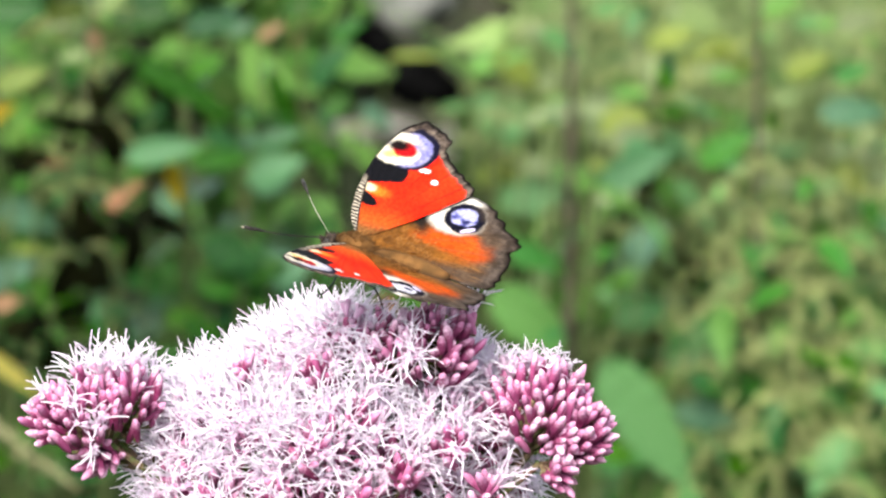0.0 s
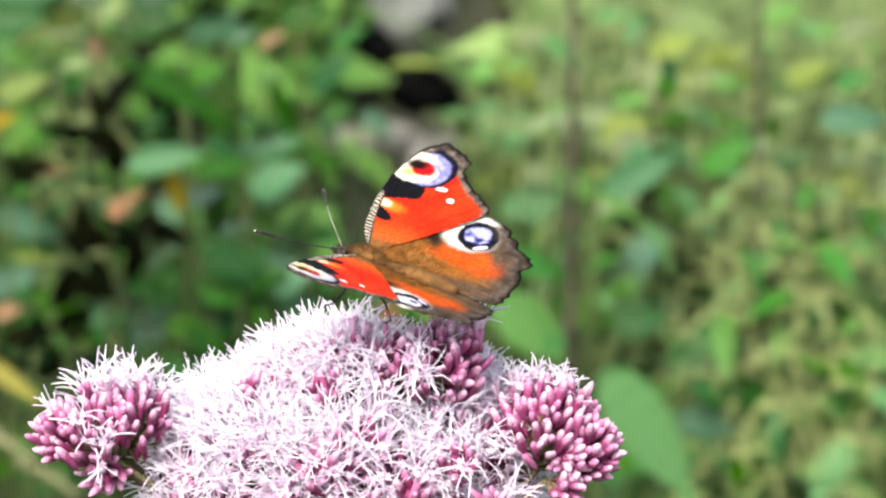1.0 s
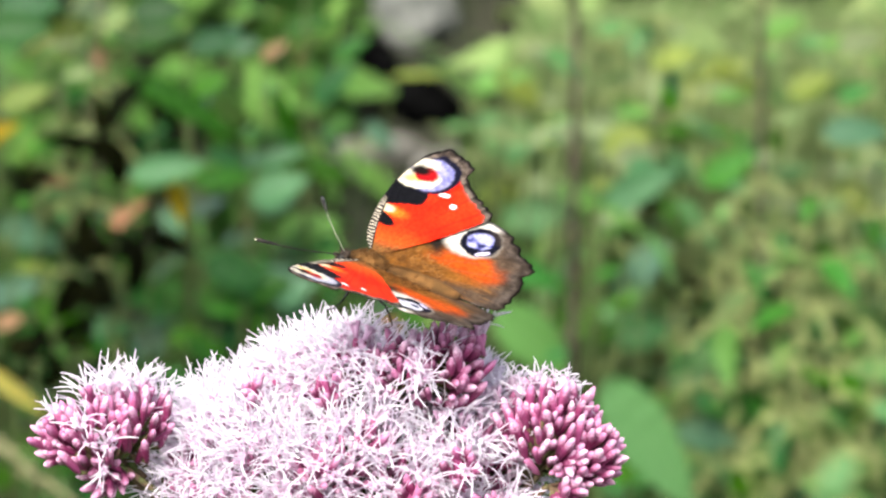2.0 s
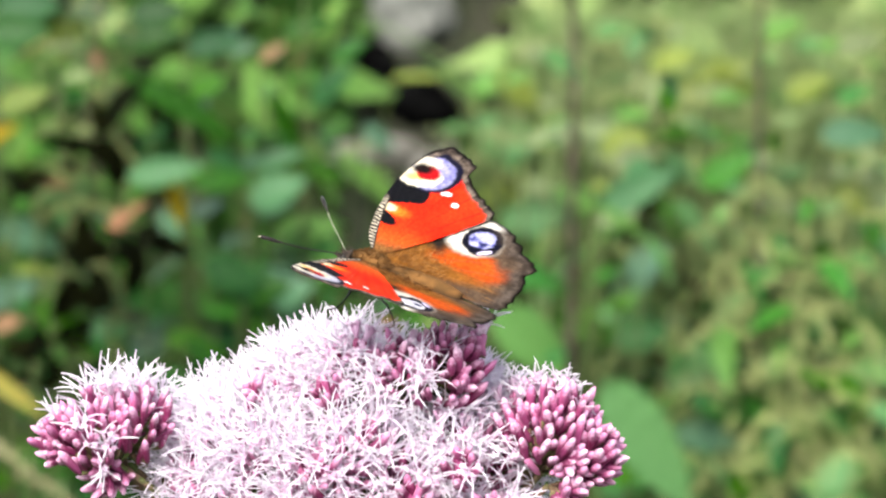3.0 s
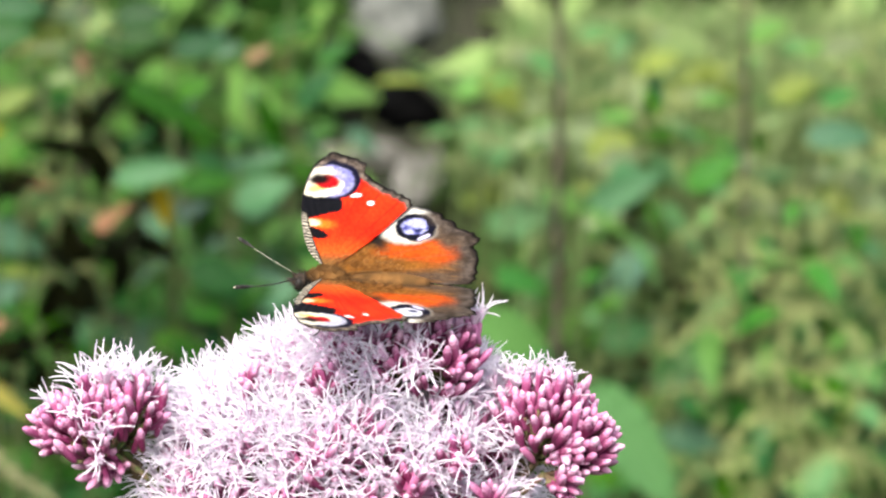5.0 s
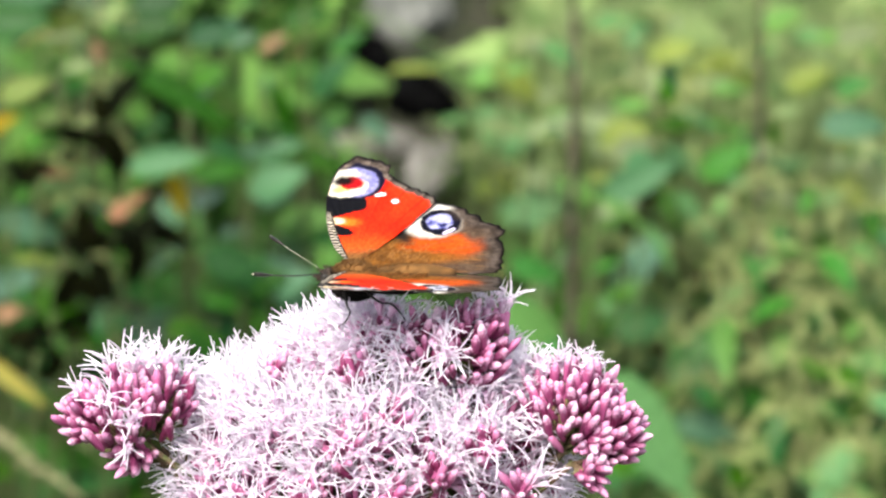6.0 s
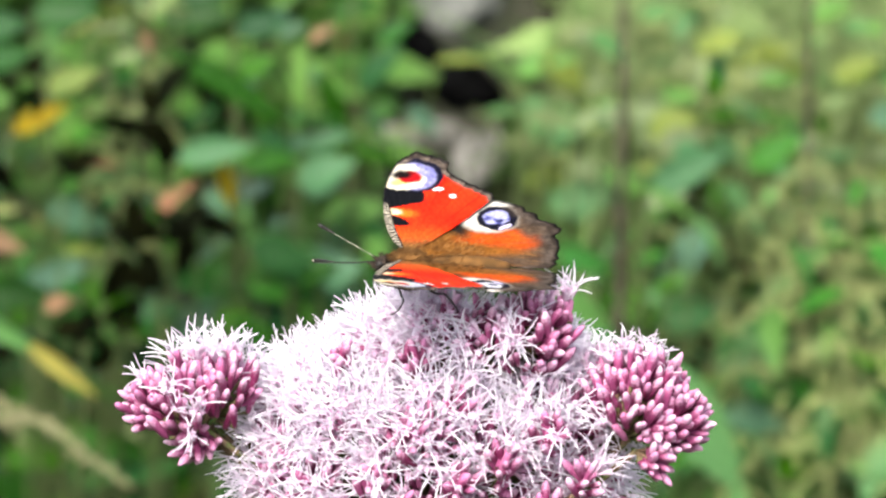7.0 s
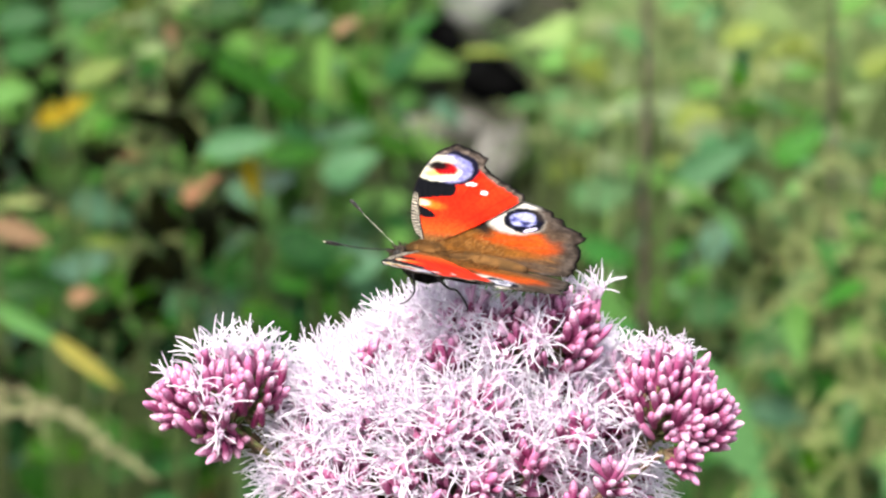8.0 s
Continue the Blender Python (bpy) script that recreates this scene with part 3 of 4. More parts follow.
TOP = (
    (-0.251, 1.930, 0.900, "deep", 5, 60, 0.038, 2),
    (-0.247, 1.950, 0.911, "deep", 5, 60, 0.038, 2),
    (-0.174, 1.960, 0.905, "deep", 9, 60, 0.032, 2),
    (-0.187, 2.000, 0.885, "deep", 9, 60, 0.039, 2),
    (-0.146, 2.000, 0.878, "deep", 17, 60, 0.034, 0),
    (-0.212, 2.000, 0.901, "deep", 7, 60, 0.026, 2),
    (-0.220, 1.930, 0.891, "dry", 16, 55, 0.023, 3),
    (-0.209, 1.930, 0.875, "dry", 16, 55, 0.028, 3),
    (-0.200, 1.900, 0.850, "dry", 30, 55, 0.025, 3),
    (-0.219, 1.900, 0.822, "brown", 11, 50, 0.019, 3),
    (-0.192, 1.920, 0.893, "brown", -59, 50, 0.018, 1),
    (-0.095, 2.080, 0.874, "deep", 18, 60, 0.032, 0),
    (-0.101, 2.060, 0.844, "deep", -71, 60, 0.060, 3),
)
GAP = (
    (0.006, 2.500, 0.706, "dry", 9, 50, 0.041, 3),
    (0.036, 2.400, 0.722, "dry", -11, 48, 0.036, 3),
    (-0.078, 2.500, 0.777, "green", 42, 50, 0.030, 0),
    (-0.003, 2.550, 0.718, "light", 11, 50, 0.034, 3),
    (-0.075, 2.500, 0.712, "dry", 14, 50, 0.033, 3),
    (-0.038, 2.500, 0.765, "yellow", 9, 30, 0.041, 3),
    (-0.057, 2.450, 0.741, "blue", -32, 50, 0.028, 0),
    (0.051, 2.200, 0.759, "dry", -27, 50, 0.024, 2),
    (0.040, 2.200, 0.730, "light", 20, 60, 0.042, 2),
    (0.024, 2.350, 0.749, "light", 10, 50, 0.042, 1),
    (0.017, 2.400, 0.777, "light", 22, 50, 0.042, 0),
    (-0.083, 2.300, 0.763, "green", 30, 50, 0.026, 0),
    (0.034, 2.300, 0.808, "yellow", -37, 50, 0.037, 2),
    (0.039, 2.150, 0.713, "green", -11, 60, 0.035, 0),
)
RIGHT = (
    (0.087, 1.980, 0.791, "blue", 31, 66, 0.052, 4),
    (0.082, 1.900, 0.812, "light", -28, 45, 0.033, 3),
    (0.107, 1.890, 0.800, "light", -56, 45, 0.035, 3),
    (0.082, 1.810, 0.739, "light", -54, 66, 0.085, 4),
    (0.028, 2.050, 0.714, "light", -36, 66, 0.062, 0),
    (0.129, 1.930, 0.676, "blue", -7, 60, 0.036, 0),
    (0.098, 2.050, 0.697, "green", 13, 60, 0.037, 2),
    (0.084, 2.050, 0.732, "green", 31, 60, 0.019, 1),
    (0.099, 2.100, 0.792, "dry", 19, 50, 0.029, 2),
    (0.122, 2.100, 0.809, "green", 6, 55, 0.051, 3),
    (0.150, 2.060, 0.787, "green", 38, 60, 0.038, 0),
    (0.234, 2.120, 0.826, "green", 27, 60, 0.023, 0),
    (0.223, 2.100, 0.809, "blue", 7, 58, 0.041, 0),
)
RIGHT_LOW = (
    (0.139, 1.980, 0.703, "green", 24, 60, 0.039, 0),
    (0.215, 2.000, 0.704, "green", -20, 60, 0.038, 0),
    (0.162, 1.930, 0.648, "green", 27, 60, 0.035, 0),
    (0.208, 1.950, 0.672, "green", 17, 60, 0.033, 2),
    (0.193, 1.920, 0.648, "blue", -11, 60, 0.032, 0),
    (0.230, 2.050, 0.718, "green", -13, 60, 0.031, 0),
    (0.093, 2.100, 0.698, "light", 13, 60, 0.031, 0),
    (0.085, 1.900, 0.664, "green", -16, 60, 0.022, 2),
)
# the same near-black stand-ins for shaded gaps, on the right
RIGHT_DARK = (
    (0.125, 1.920, 0.758, "gap_shade", 15, 60, 0.018, 0),
    (0.109, 1.950, 0.705, "gap_shade", 9, 60, 0.019, 0),
    (0.101, 1.950, 0.792, "gap_shade", 9, 60, 0.019, 2),
    (0.207, 1.950, 0.695, "gap_shade", -9, 60, 0.019, 0),
    (0.176, 1.970, 0.755, "gap_shade", -27, 60, 0.021, 3),
    (0.164, 1.970, 0.726, "gap_shade", -27, 60, 0.021, 3),
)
HIGH = (
    (0.127, 2.200, 0.831, "yellow", 21, 48, 0.030, 2),
    (0.155, 2.200, 0.824, "yellow", 18, 48, 0.034, 2),
    (0.207, 2.150, 0.823, "yellow", 27, 50, 0.031, 2),
    (0.200, 2.150, 0.806, "yellow", 22, 50, 0.019, 0),
    (0.140, 2.250, 0.843, "yellow", -10, 46, 0.041, 2),
    (0.169, 2.200, 0.817, "yellow", 16, 46, 0.026, 1),
    (0.112, 2.250, 0.810, "dry", 16, 48, 0.026, 2),
    (0.145, 2.250, 0.800, "dry", 12, 48, 0.026, 2),
    (0.096, 2.300, 0.834, "light", 16, 50, 0.027, 0),
    (0.242, 2.200, 0.842, "dry", 21, 50, 0.030, 2),
    (0.198, 2.250, 0.843, "light", 21, 50, 0.031, 2),
)


def build_background():
    r = random.Random(21)
    # tall stalks that stand out
    bare = "nettle with a bare grey-brown stalk"
    nettle(.071, 1.97, .93, 9, ["deep", "green"], bare, 0, .030, .11, WOODY, (-.006, 0), .0056)
    nettle(.179, 2.02, .93, 5, ["green", "light"], bare, 0, .034, .09, WOODY, (-.002, 0), .0038)
    nettle(-.080, 2.03, .93, 12, ["deep", "green"], NETTLE_LABEL, 0, .040, .12, NETTLE_STALK, (.012, 0), .0034)
    nettle(-.24, 2.40, .95, 13, ["deep", "blue", "yellow"], NETTLE_LABEL, 2, .06, .07, WOODY)
    nettle(-.190, 1.97, .95, 14, ["dry", "green"], bare, 9, .026, .032, WOODY, (.006, 0), .0034, .034)
    nettle(-.214, 1.94, .885, 15, ["dry", "yellow", "green"], bare, 6, .024, .030, WOODY, (.004, 0), .0026, .034)
    # flowering ones with arching catkins
    for x, y, top, size, strings in ((.182, 1.99, .806, .060, 5), (.193, 1.94, .762, .064, 5), (.188, 1.90, .722, .058, 5), (.222, 1.97, .800, .050, 5), (.150, 2.02, .770, .050, 4),
                                     (.232, 1.90, .742, .056, 5), (.138, 1.93, .700, .046, 4), (.250, 2.05, .805, .056, 5), (.216, 1.84, .690, .050, 5), (.268, 1.95, .745, .050, 5), (.160, 1.96, .800, .052, 5), (.206, 1.95, .806, .056, 5)):
        nettle(x, y, top, int(x * 1000), ["green", "light", "green"], FLOWERING, strings, .048, .034, NETTLE_STALK, (0, 0), .0018, size)
    # the rest of the thicket, lower round the stony gap
    for i in range(230):
        x, y = r.uniform(-.62, .66), r.uniform(2.02, 2.85)
        sight = 1.25 - y * .2493
        top = sight + r.uniform(-.16, .20) * y / 2.3
        if -.12 < x < .045:
            top = min(top, sight - .010 - .02 * r.random())
            if y > 2.45:
                continue
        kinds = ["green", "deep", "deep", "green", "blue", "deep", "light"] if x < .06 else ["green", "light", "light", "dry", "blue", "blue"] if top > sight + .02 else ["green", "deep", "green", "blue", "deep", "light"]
        if r.random() < .15:
            kinds = kinds + ["yellow", "brown"]
        catkins = x > .06 and i % 4 != 0
        nettle(x, y, top, 100 + i, kinds, FLOWERING if catkins else NETTLE_LABEL, 3 if catkins else 0, r.uniform(.026, .044) if x > .05 else r.uniform(.032, .056), r.uniform(.027, .038), string_size=r.uniform(.035, .055))
    seed_head(-.262, 1.63, .754, 16, .098, "pale drooping grass seed head on a thin stalk")
    seed_head(-.280, 1.60, .716, -6, .060, "small pale grass seed head near the ground")
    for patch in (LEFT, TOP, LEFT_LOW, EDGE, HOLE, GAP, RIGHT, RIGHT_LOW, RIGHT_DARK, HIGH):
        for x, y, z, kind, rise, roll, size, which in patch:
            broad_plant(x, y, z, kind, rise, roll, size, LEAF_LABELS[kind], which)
    # broad leaves low in the thicket
    low = random.Random(77)
    for i in range(74):
        y = low.uniform(1.86, 1.99) if i < 48 else low.uniform(1.97, 2.03)
        x, z = low.uniform(-.32, -.11) if i < 48 else low.uniform(.085, .29), 1.25 - .2493 * y - low.uniform(.015, .150)
        kind = low.choice(["green", "deep", "deep", "green", "blue", "green"])
        broad_plant(x, y, z, kind, low.uniform(-45, 30), low.uniform(50, 68), low.uniform(.026, .046), LEAF_LABELS[kind], low.choice([0, 1, 2, 4]))
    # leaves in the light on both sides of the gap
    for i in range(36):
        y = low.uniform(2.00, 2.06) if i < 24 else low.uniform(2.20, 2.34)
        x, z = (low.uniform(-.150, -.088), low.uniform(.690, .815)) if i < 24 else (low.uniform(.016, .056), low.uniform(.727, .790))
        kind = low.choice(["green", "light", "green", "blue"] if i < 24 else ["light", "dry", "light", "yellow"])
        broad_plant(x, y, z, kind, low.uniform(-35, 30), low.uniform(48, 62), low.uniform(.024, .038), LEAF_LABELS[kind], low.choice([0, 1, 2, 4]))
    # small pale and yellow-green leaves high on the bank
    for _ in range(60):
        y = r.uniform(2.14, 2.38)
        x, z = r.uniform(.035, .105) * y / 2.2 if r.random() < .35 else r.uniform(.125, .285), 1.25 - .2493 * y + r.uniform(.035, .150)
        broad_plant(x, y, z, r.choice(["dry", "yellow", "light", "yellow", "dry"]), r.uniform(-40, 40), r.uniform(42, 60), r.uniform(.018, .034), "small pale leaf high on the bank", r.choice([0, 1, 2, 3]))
    # low cover of small leaves on the bank
    verts, faces = [], []
    quad = ([Vector((0, 0, 0)), Vector((.35, .26, .03)), Vector((1, 0, -.15)), Vector((.35, -.26, .03)), Vector((.4, 0, -.02))], [(0, 4, 1), (1, 4, 2), (2, 4, 3), (3, 4, 0)])
    for _ in range(7000):
        x, y = r.gauss(0, .75), r.gauss(2.6, .62)
        if y < 1.55:
            continue
        if -.075 < x < .05 and 2.60 < y < 2.95:
            continue
        p = Vector((x, y, ground_height(x, y) + r.uniform(0, .06)))
        add(verts, faces, quad, leaf_pose(p, r.uniform(0, 360), r.uniform(-20, 60), r.uniform(-40, 40), r.uniform(.035, .085)))
    # thinner away from the thicket
    for _ in range(9000):
        x, y = r.gauss(0, 2.6), r.gauss(2.6, 2.0)
        if y < 1.0 and abs(x) < .5:
            continue
        p = Vector((x, y, ground_height(x, y) + r.uniform(0, .05)))
        add(verts, faces, quad, leaf_pose(p, r.uniform(0, 360), r.uniform(-20, 60), r.uniform(-40, 40), r.uniform(.05, .13)))
    cover = Mat("ground_herbs", .5, .25)
    own = cover.n("ShaderNodeNewGeometry").outputs["Random Per Island"]
    c = cover.mix(own, (0.018, 0.080, 0.010), (0.070, 0.175, 0.024))
    c = cover.mix(cover.ramp(own, .90, .93), c, (0.18, 0.155, 0.05))
    dry = cover.mix(own, (0.15, 0.24, 0.066), (0.325, 0.385, 0.155))
    patch = cover.math("MULTIPLY", cover.ramp(cover.noise(5.0), .32, .52), cover.ramp(cover.axes(cover.coords())[1], 2.5, 2.85))
    patch = cover.math("MULTIPLY", patch, cover.ramp(cover.axes(cover.coords())[0], -.08, .08, .15, 1.0))
    cover.colour(cover.mix(patch, c, dry))
    tagged(from_lists("ground_cover", verts, faces, cover.m), "low green herbs covering the bank", "plants", kind="stuff")


def build_dry_grass():
    """Pale dry grass standing on the bank among the nettles."""
    r = random.Random(31)
    verts, faces = [], []
    for i in range(2600):
        x, y = .055 + abs(r.gauss(0, .32)), r.gauss(2.76, .17)
        g = ground_height(x, y)
        high = min(r.uniform(.10, .24), 1.27 - .177 * y - g)
        if high < .03:
            continue
        lean, wide = Vector((r.gauss(0, .25), r.gauss(0, .2), 1)), r.uniform(.0012, .0026)
        lean.x = abs(lean.x) if x < .16 else lean.x
        a = Vector((x, y, g - .005))
        pts = [a, a + lean * high * .5, a + Vector((lean.x * 1.7, lean.y * 1.7, .95)) * high]
        tube(verts, faces, pts, [wide, wide * .9, wide * .25], 3, False)
    m = Mat("dry_grass", .8, .3)
    own = m.n("ShaderNodeNewGeometry").outputs["Random Per Island"]
    m.colour(m.mix(own, (0.125, 0.21, 0.060), (0.305, 0.370, 0.160)))
    tagged(from_lists("dry_grass", verts, faces, m.m), "pale dry grass standing among the nettles", "grass", kind="stuff")


def stone(x, y, z, sx, sy, sz, seed, label, mat):
    bm = bmesh.new()
    bmesh.ops.create_icosphere(bm, subdivisions=4, radius=1)
    for v in bm.verts:
        n = noise.noise(v.co * 1.3 + Vector((seed, 0, 0))) * .32 + noise.noise(v.co * 3.5 + Vector((0, seed, 0))) * .10
        v.co = Vector((v.co.x * sx, v.co.y * sy, v.co.z * sz)) * (1 + n)
    ob = part("stone", bm, mat)
    ob.matrix_basis = pose(x, y, z, 8, -6, seed * 37)
    tagged(ob, label, "stone", "stones on the bank")


STONE = spotted("grey_stone", (0.085, 0.088, 0.078), (0.140, 0.142, 0.126), 22, .9, .004)
PALE_STONE = spotted("pale_stone", (0.100, 0.095, 0.082), (0.150, 0.140, 0.124), 26, .9, .004)
# near-black: the darkness of a shaded hollow is put into this colour
SHADOWY = spotted("hollow_shade", (0.0012, 0.0012, 0.0012), (0.003, 0.003, 0.003), 40, .95, .004)

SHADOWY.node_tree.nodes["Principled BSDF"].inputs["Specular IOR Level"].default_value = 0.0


def bedded(x, y, sx, sy, sz, seed, label, mat, up=.35):
    """A stone, or a lump that imitates a dark hollow, sunk a little into the bank."""
    stone(x, y, ground_height(x, y) + sz * up, sx, sy, sz, seed, label, mat)


bedded(-.029, 2.885, .042, .030, .034, 1.0, "grey weathered stone on the bank", STONE, .2)
# two black lumps added where the hollow under the stone lies in shade
bedded(-.0214, 2.790, .032, .026, .0210, 4.0, "black lump added to imitate the shaded hollow under a stone", SHADOWY, .2)
bedded(-.0531, 2.828, .012, .020, .018, 6.0, "black lump added to imitate the shaded hollow under a stone", SHADOWY, .2)
bedded(.004, 2.728, .070, .026, .011, 2.0, "pale flat stone on the bank", PALE_STONE, .3)
bedded(-.0704, 2.735, .022, .020, .015, 3.0, "small pale stone on the bank", PALE_STONE, .2)
bedded(-.041, 2.745, .026, .022, .012, 5.0, "grey stone half sunk in the bank", PALE_STONE, .2)
build_background()
build_dry_grass()


# ---- the hemp agrimony ----
CORE = Vector((-0.0170, 0.6220, 1.0350))       # where the branches of the head part


def bud_shape(swell, length):
    """A closed head: slim overlapping bracts below, folded petals drawn to a blunt point above."""
    verts, faces = turned([(z * length, r * swell * MM) for z, r in ((0, .34), (.08, .58), (.25, .78), (.42, .86), (.58, .94), (.72, .98), (.83, .88), (.92, .64), (.975, .34), (1, .10))], 10)
    for i, p in enumerate(verts):
        rib = .86 if i % 2 else 1.05
        p.x, p.y = p.x * rib + .00016 * math.sin(p.z * 420), p.y * rib
        p.z += .00022 if i % 2 == 0 and .3 * length < p.z < .45 * length or p.z > .9 * length and i % 2 else 0
    data = bpy.data.meshes.new("bud")
    data.from_pydata(verts, [], faces)
    data.materials.append(BUD)
    data.polygons.foreach_set("use_smooth", [True] * len(faces))
    return data


def rand_cone(way, spread):
    """A random direction within about spread radians of way."""
    q = Vector(way).to_track_quat("Z", "Y")
    a, t = rnd.uniform(0, 2 * math.pi), spread * math.sqrt(rnd.random())
    return q @ Vector((math.sin(t) * math.cos(a), math.sin(t) * math.sin(a), math.cos(t)))


def style(verts, faces, root, way, side, length, r):
    """One thread-like style branch, bending away to its side and a little at random."""
    pts, p, d = [Vector(root)], Vector(root), Vector(way)
    stray = rand_cone((0, 0, 1), math.pi) * .13
    curl = rnd.uniform(.02, .26)
    for i in range(5):
        d = (d + side * curl + stray).normalized()
        p = p + d * length / 5
        pts.append(p.copy())
    tube(verts, faces, pts, [r * .8, r * .9, r, r * 1.08, r * 1.05, r * .55], 3, False)


def petals(verts, faces, at, way):
    """The five spread lobes at a floret's mouth."""
    q = Vector(way).to_track_quat("Z", "Y").to_matrix()
    start, turn = len(verts), rnd.uniform(0, 6)
    verts.append(at - way * .0002)
    for k in range(10):
        a, r, z = turn + k * math.pi / 5, (.00092 if k % 2 == 0 else .00040), (.00016 if k % 2 == 0 else .00002)
        verts.append(at + q @ Vector((r * math.cos(a), r * math.sin(a), z)))
    faces.extend((start, start + 1 + k, start + 1 + (k + 1) % 10) for k in range(10))


BUDS = [bud_shape(.92, .0064), bud_shape(1.0, .0058), bud_shape(.84, .0070), bud_shape(.88, .0054)]
TUBE = turned([(0, .00022), (.0016, .00026), (.0028, .00044), (.0034, .00050)], 5)
CALYX = turned([(0, .0003), (.0010, .00060), (.0030, .00074), (.0044, .00070), (.0048, .00045)], 7)


def pressed(p):
    """Whether a floret there would stand in the wings that rest on the crown."""
    return -.034 < p.x < .0015 and p.y > .585 and p.z > 1.0900 + (.0022 if p.x > -.010 else 0) - .20 * max(0, .612 - p.y)


def flower_cluster(plant, centre, way, radius, heads, open_share, label, root, bud_pieces=True, cap=0.95, thread=1.0, upright=.30):
    """A rounded cluster of small heads on fine stalks: closed ones stay rosy buds, open ones bear pale threads."""
    centre, way = Vector(centre), Vector(way).normalized()
    stalk_v, stalk_f, cup_v, cup_f = [], [], [], []
    fl_v, fl_f, st_v, st_f = [], [], [], []
    fork = centre - way * radius * 1.1
    mid = (Vector(root) + fork) / 2 + Vector((rnd.uniform(-1, 1), rnd.uniform(-1, 1), -1.5)) * 0.002
    tube(stalk_v, stalk_f, [root, mid, fork], [.0009, .0007, .0006], 6)
    buds = []
    for i in range(heads):
        # even spread over a cap
        k = (i + 0.5) / heads
        t, a = math.acos(1 - k * cap), i * 2.39996 + rnd.uniform(-.3, .3)
        q = way.to_track_quat("Z", "Y")
        d = q @ Vector((math.sin(t) * math.cos(a), math.sin(t) * math.sin(a), math.cos(t)))
        top = centre + d * radius * rnd.uniform(0.74, 1.08)
        lean = (d * 0.66 + way * 0.30 + Vector((0, 0, upright))).normalized()
        lean = rand_cone(lean, 0.34)
        size = rnd.uniform(0.74, 1.06)
        foot = top - lean * 0.0062 * size
        while pressed(foot + lean * .0085) and foot.z > fork.z:
            foot.z -= .001
        tube(stalk_v, stalk_f, [fork, (fork + foot) / 2 + way * .0004, foot], [.0004, .00032, .0004], 4)
        if rnd.random() > open_share:
            buds.append((rnd.choice(BUDS), aim(foot, lean, rnd.uniform(0, 6), size)))
        else:
            add(cup_v, cup_f, CALYX, aim(foot, lean, rnd.uniform(0, 1), size))
            for _ in range(5):
                w = rand_cone(lean, 0.55)
                base = foot + lean * 0.0040 * size
                add(fl_v, fl_f, TUBE, aim(base, w, 0, rnd.uniform(.75, 1.1)))
                mouth = base + w * 0.0032
                if pressed(mouth):
                    continue
                petals(fl_v, fl_f, mouth, w)
                side = w.orthogonal().normalized()
                side = Matrix.Rotation(rnd.uniform(0, 6.3), 3, w) @ side
                for s in (1, -1):
                    if pressed(mouth + (w + side * s * .5) * .006 * thread):
                        continue
                    style(st_v, st_f, mouth - w * .0006, (w + side * s * .36).normalized(), side * s, rnd.uniform(.0048, .0076) * thread, rnd.uniform(.00010, .00016))
    cluster = from_lists("flower_head", stalk_v, stalk_f, STALK, plant, label)
    if bud_pieces:
        for data, m in buds:
            share("bud", data, cluster, m)
    elif buds:
        bv, bf = [], []
        for data, m in buds:
            add(bv, bf, ([v.co.copy() for v in data.vertices], [tuple(p.vertices) for p in data.polygons]), m)
        tagged(from_lists("bud_tuft", bv, bf, ROSY, cluster), kind="stuff")
    if fl_v:
        tagged(from_lists("bract_tuft", cup_v, cup_f, ROSY, cluster), kind="stuff")
        tagged(from_lists("floret_tuft", fl_v, fl_f, FLORET, cluster), kind="stuff")
        tagged(from_lists("style_tuft", st_v, st_f, STYLE, cluster), kind="stuff")


OPEN_LABEL, BUD_LABEL = "pale pink cluster of open thread-like florets", "rosy cluster of closed buds"
TIERS = [
    # middle x, y and height, half width, half depth, clusters, tilt outward, turn, share of open heads
    (-.0130, .6240, 1.0872, .0070, .0050, 4, 10, 0.4, .93),
    (-.0145, .6235, 1.0850, .0170, .0125, 9, 26, 0.1, .84),
    (-.0160, .6230, 1.0785, .0255, .0170, 13, 50, 0.3, .62),
    (-.0178, .6200, 1.0768, .0290, .0245, 15, 24, 0.0, .97),
    (-.0182, .6200, 1.0690, .0350, .0285, 18, 54, 0.2, .72),
    (-.0190, .6190, 1.0605, .0385, .0290, 20, 70, 0.0, .64),
    (-.0190, .6190, 1.0520, .0395, .0290, 20, 84, 0.2, .66),
]


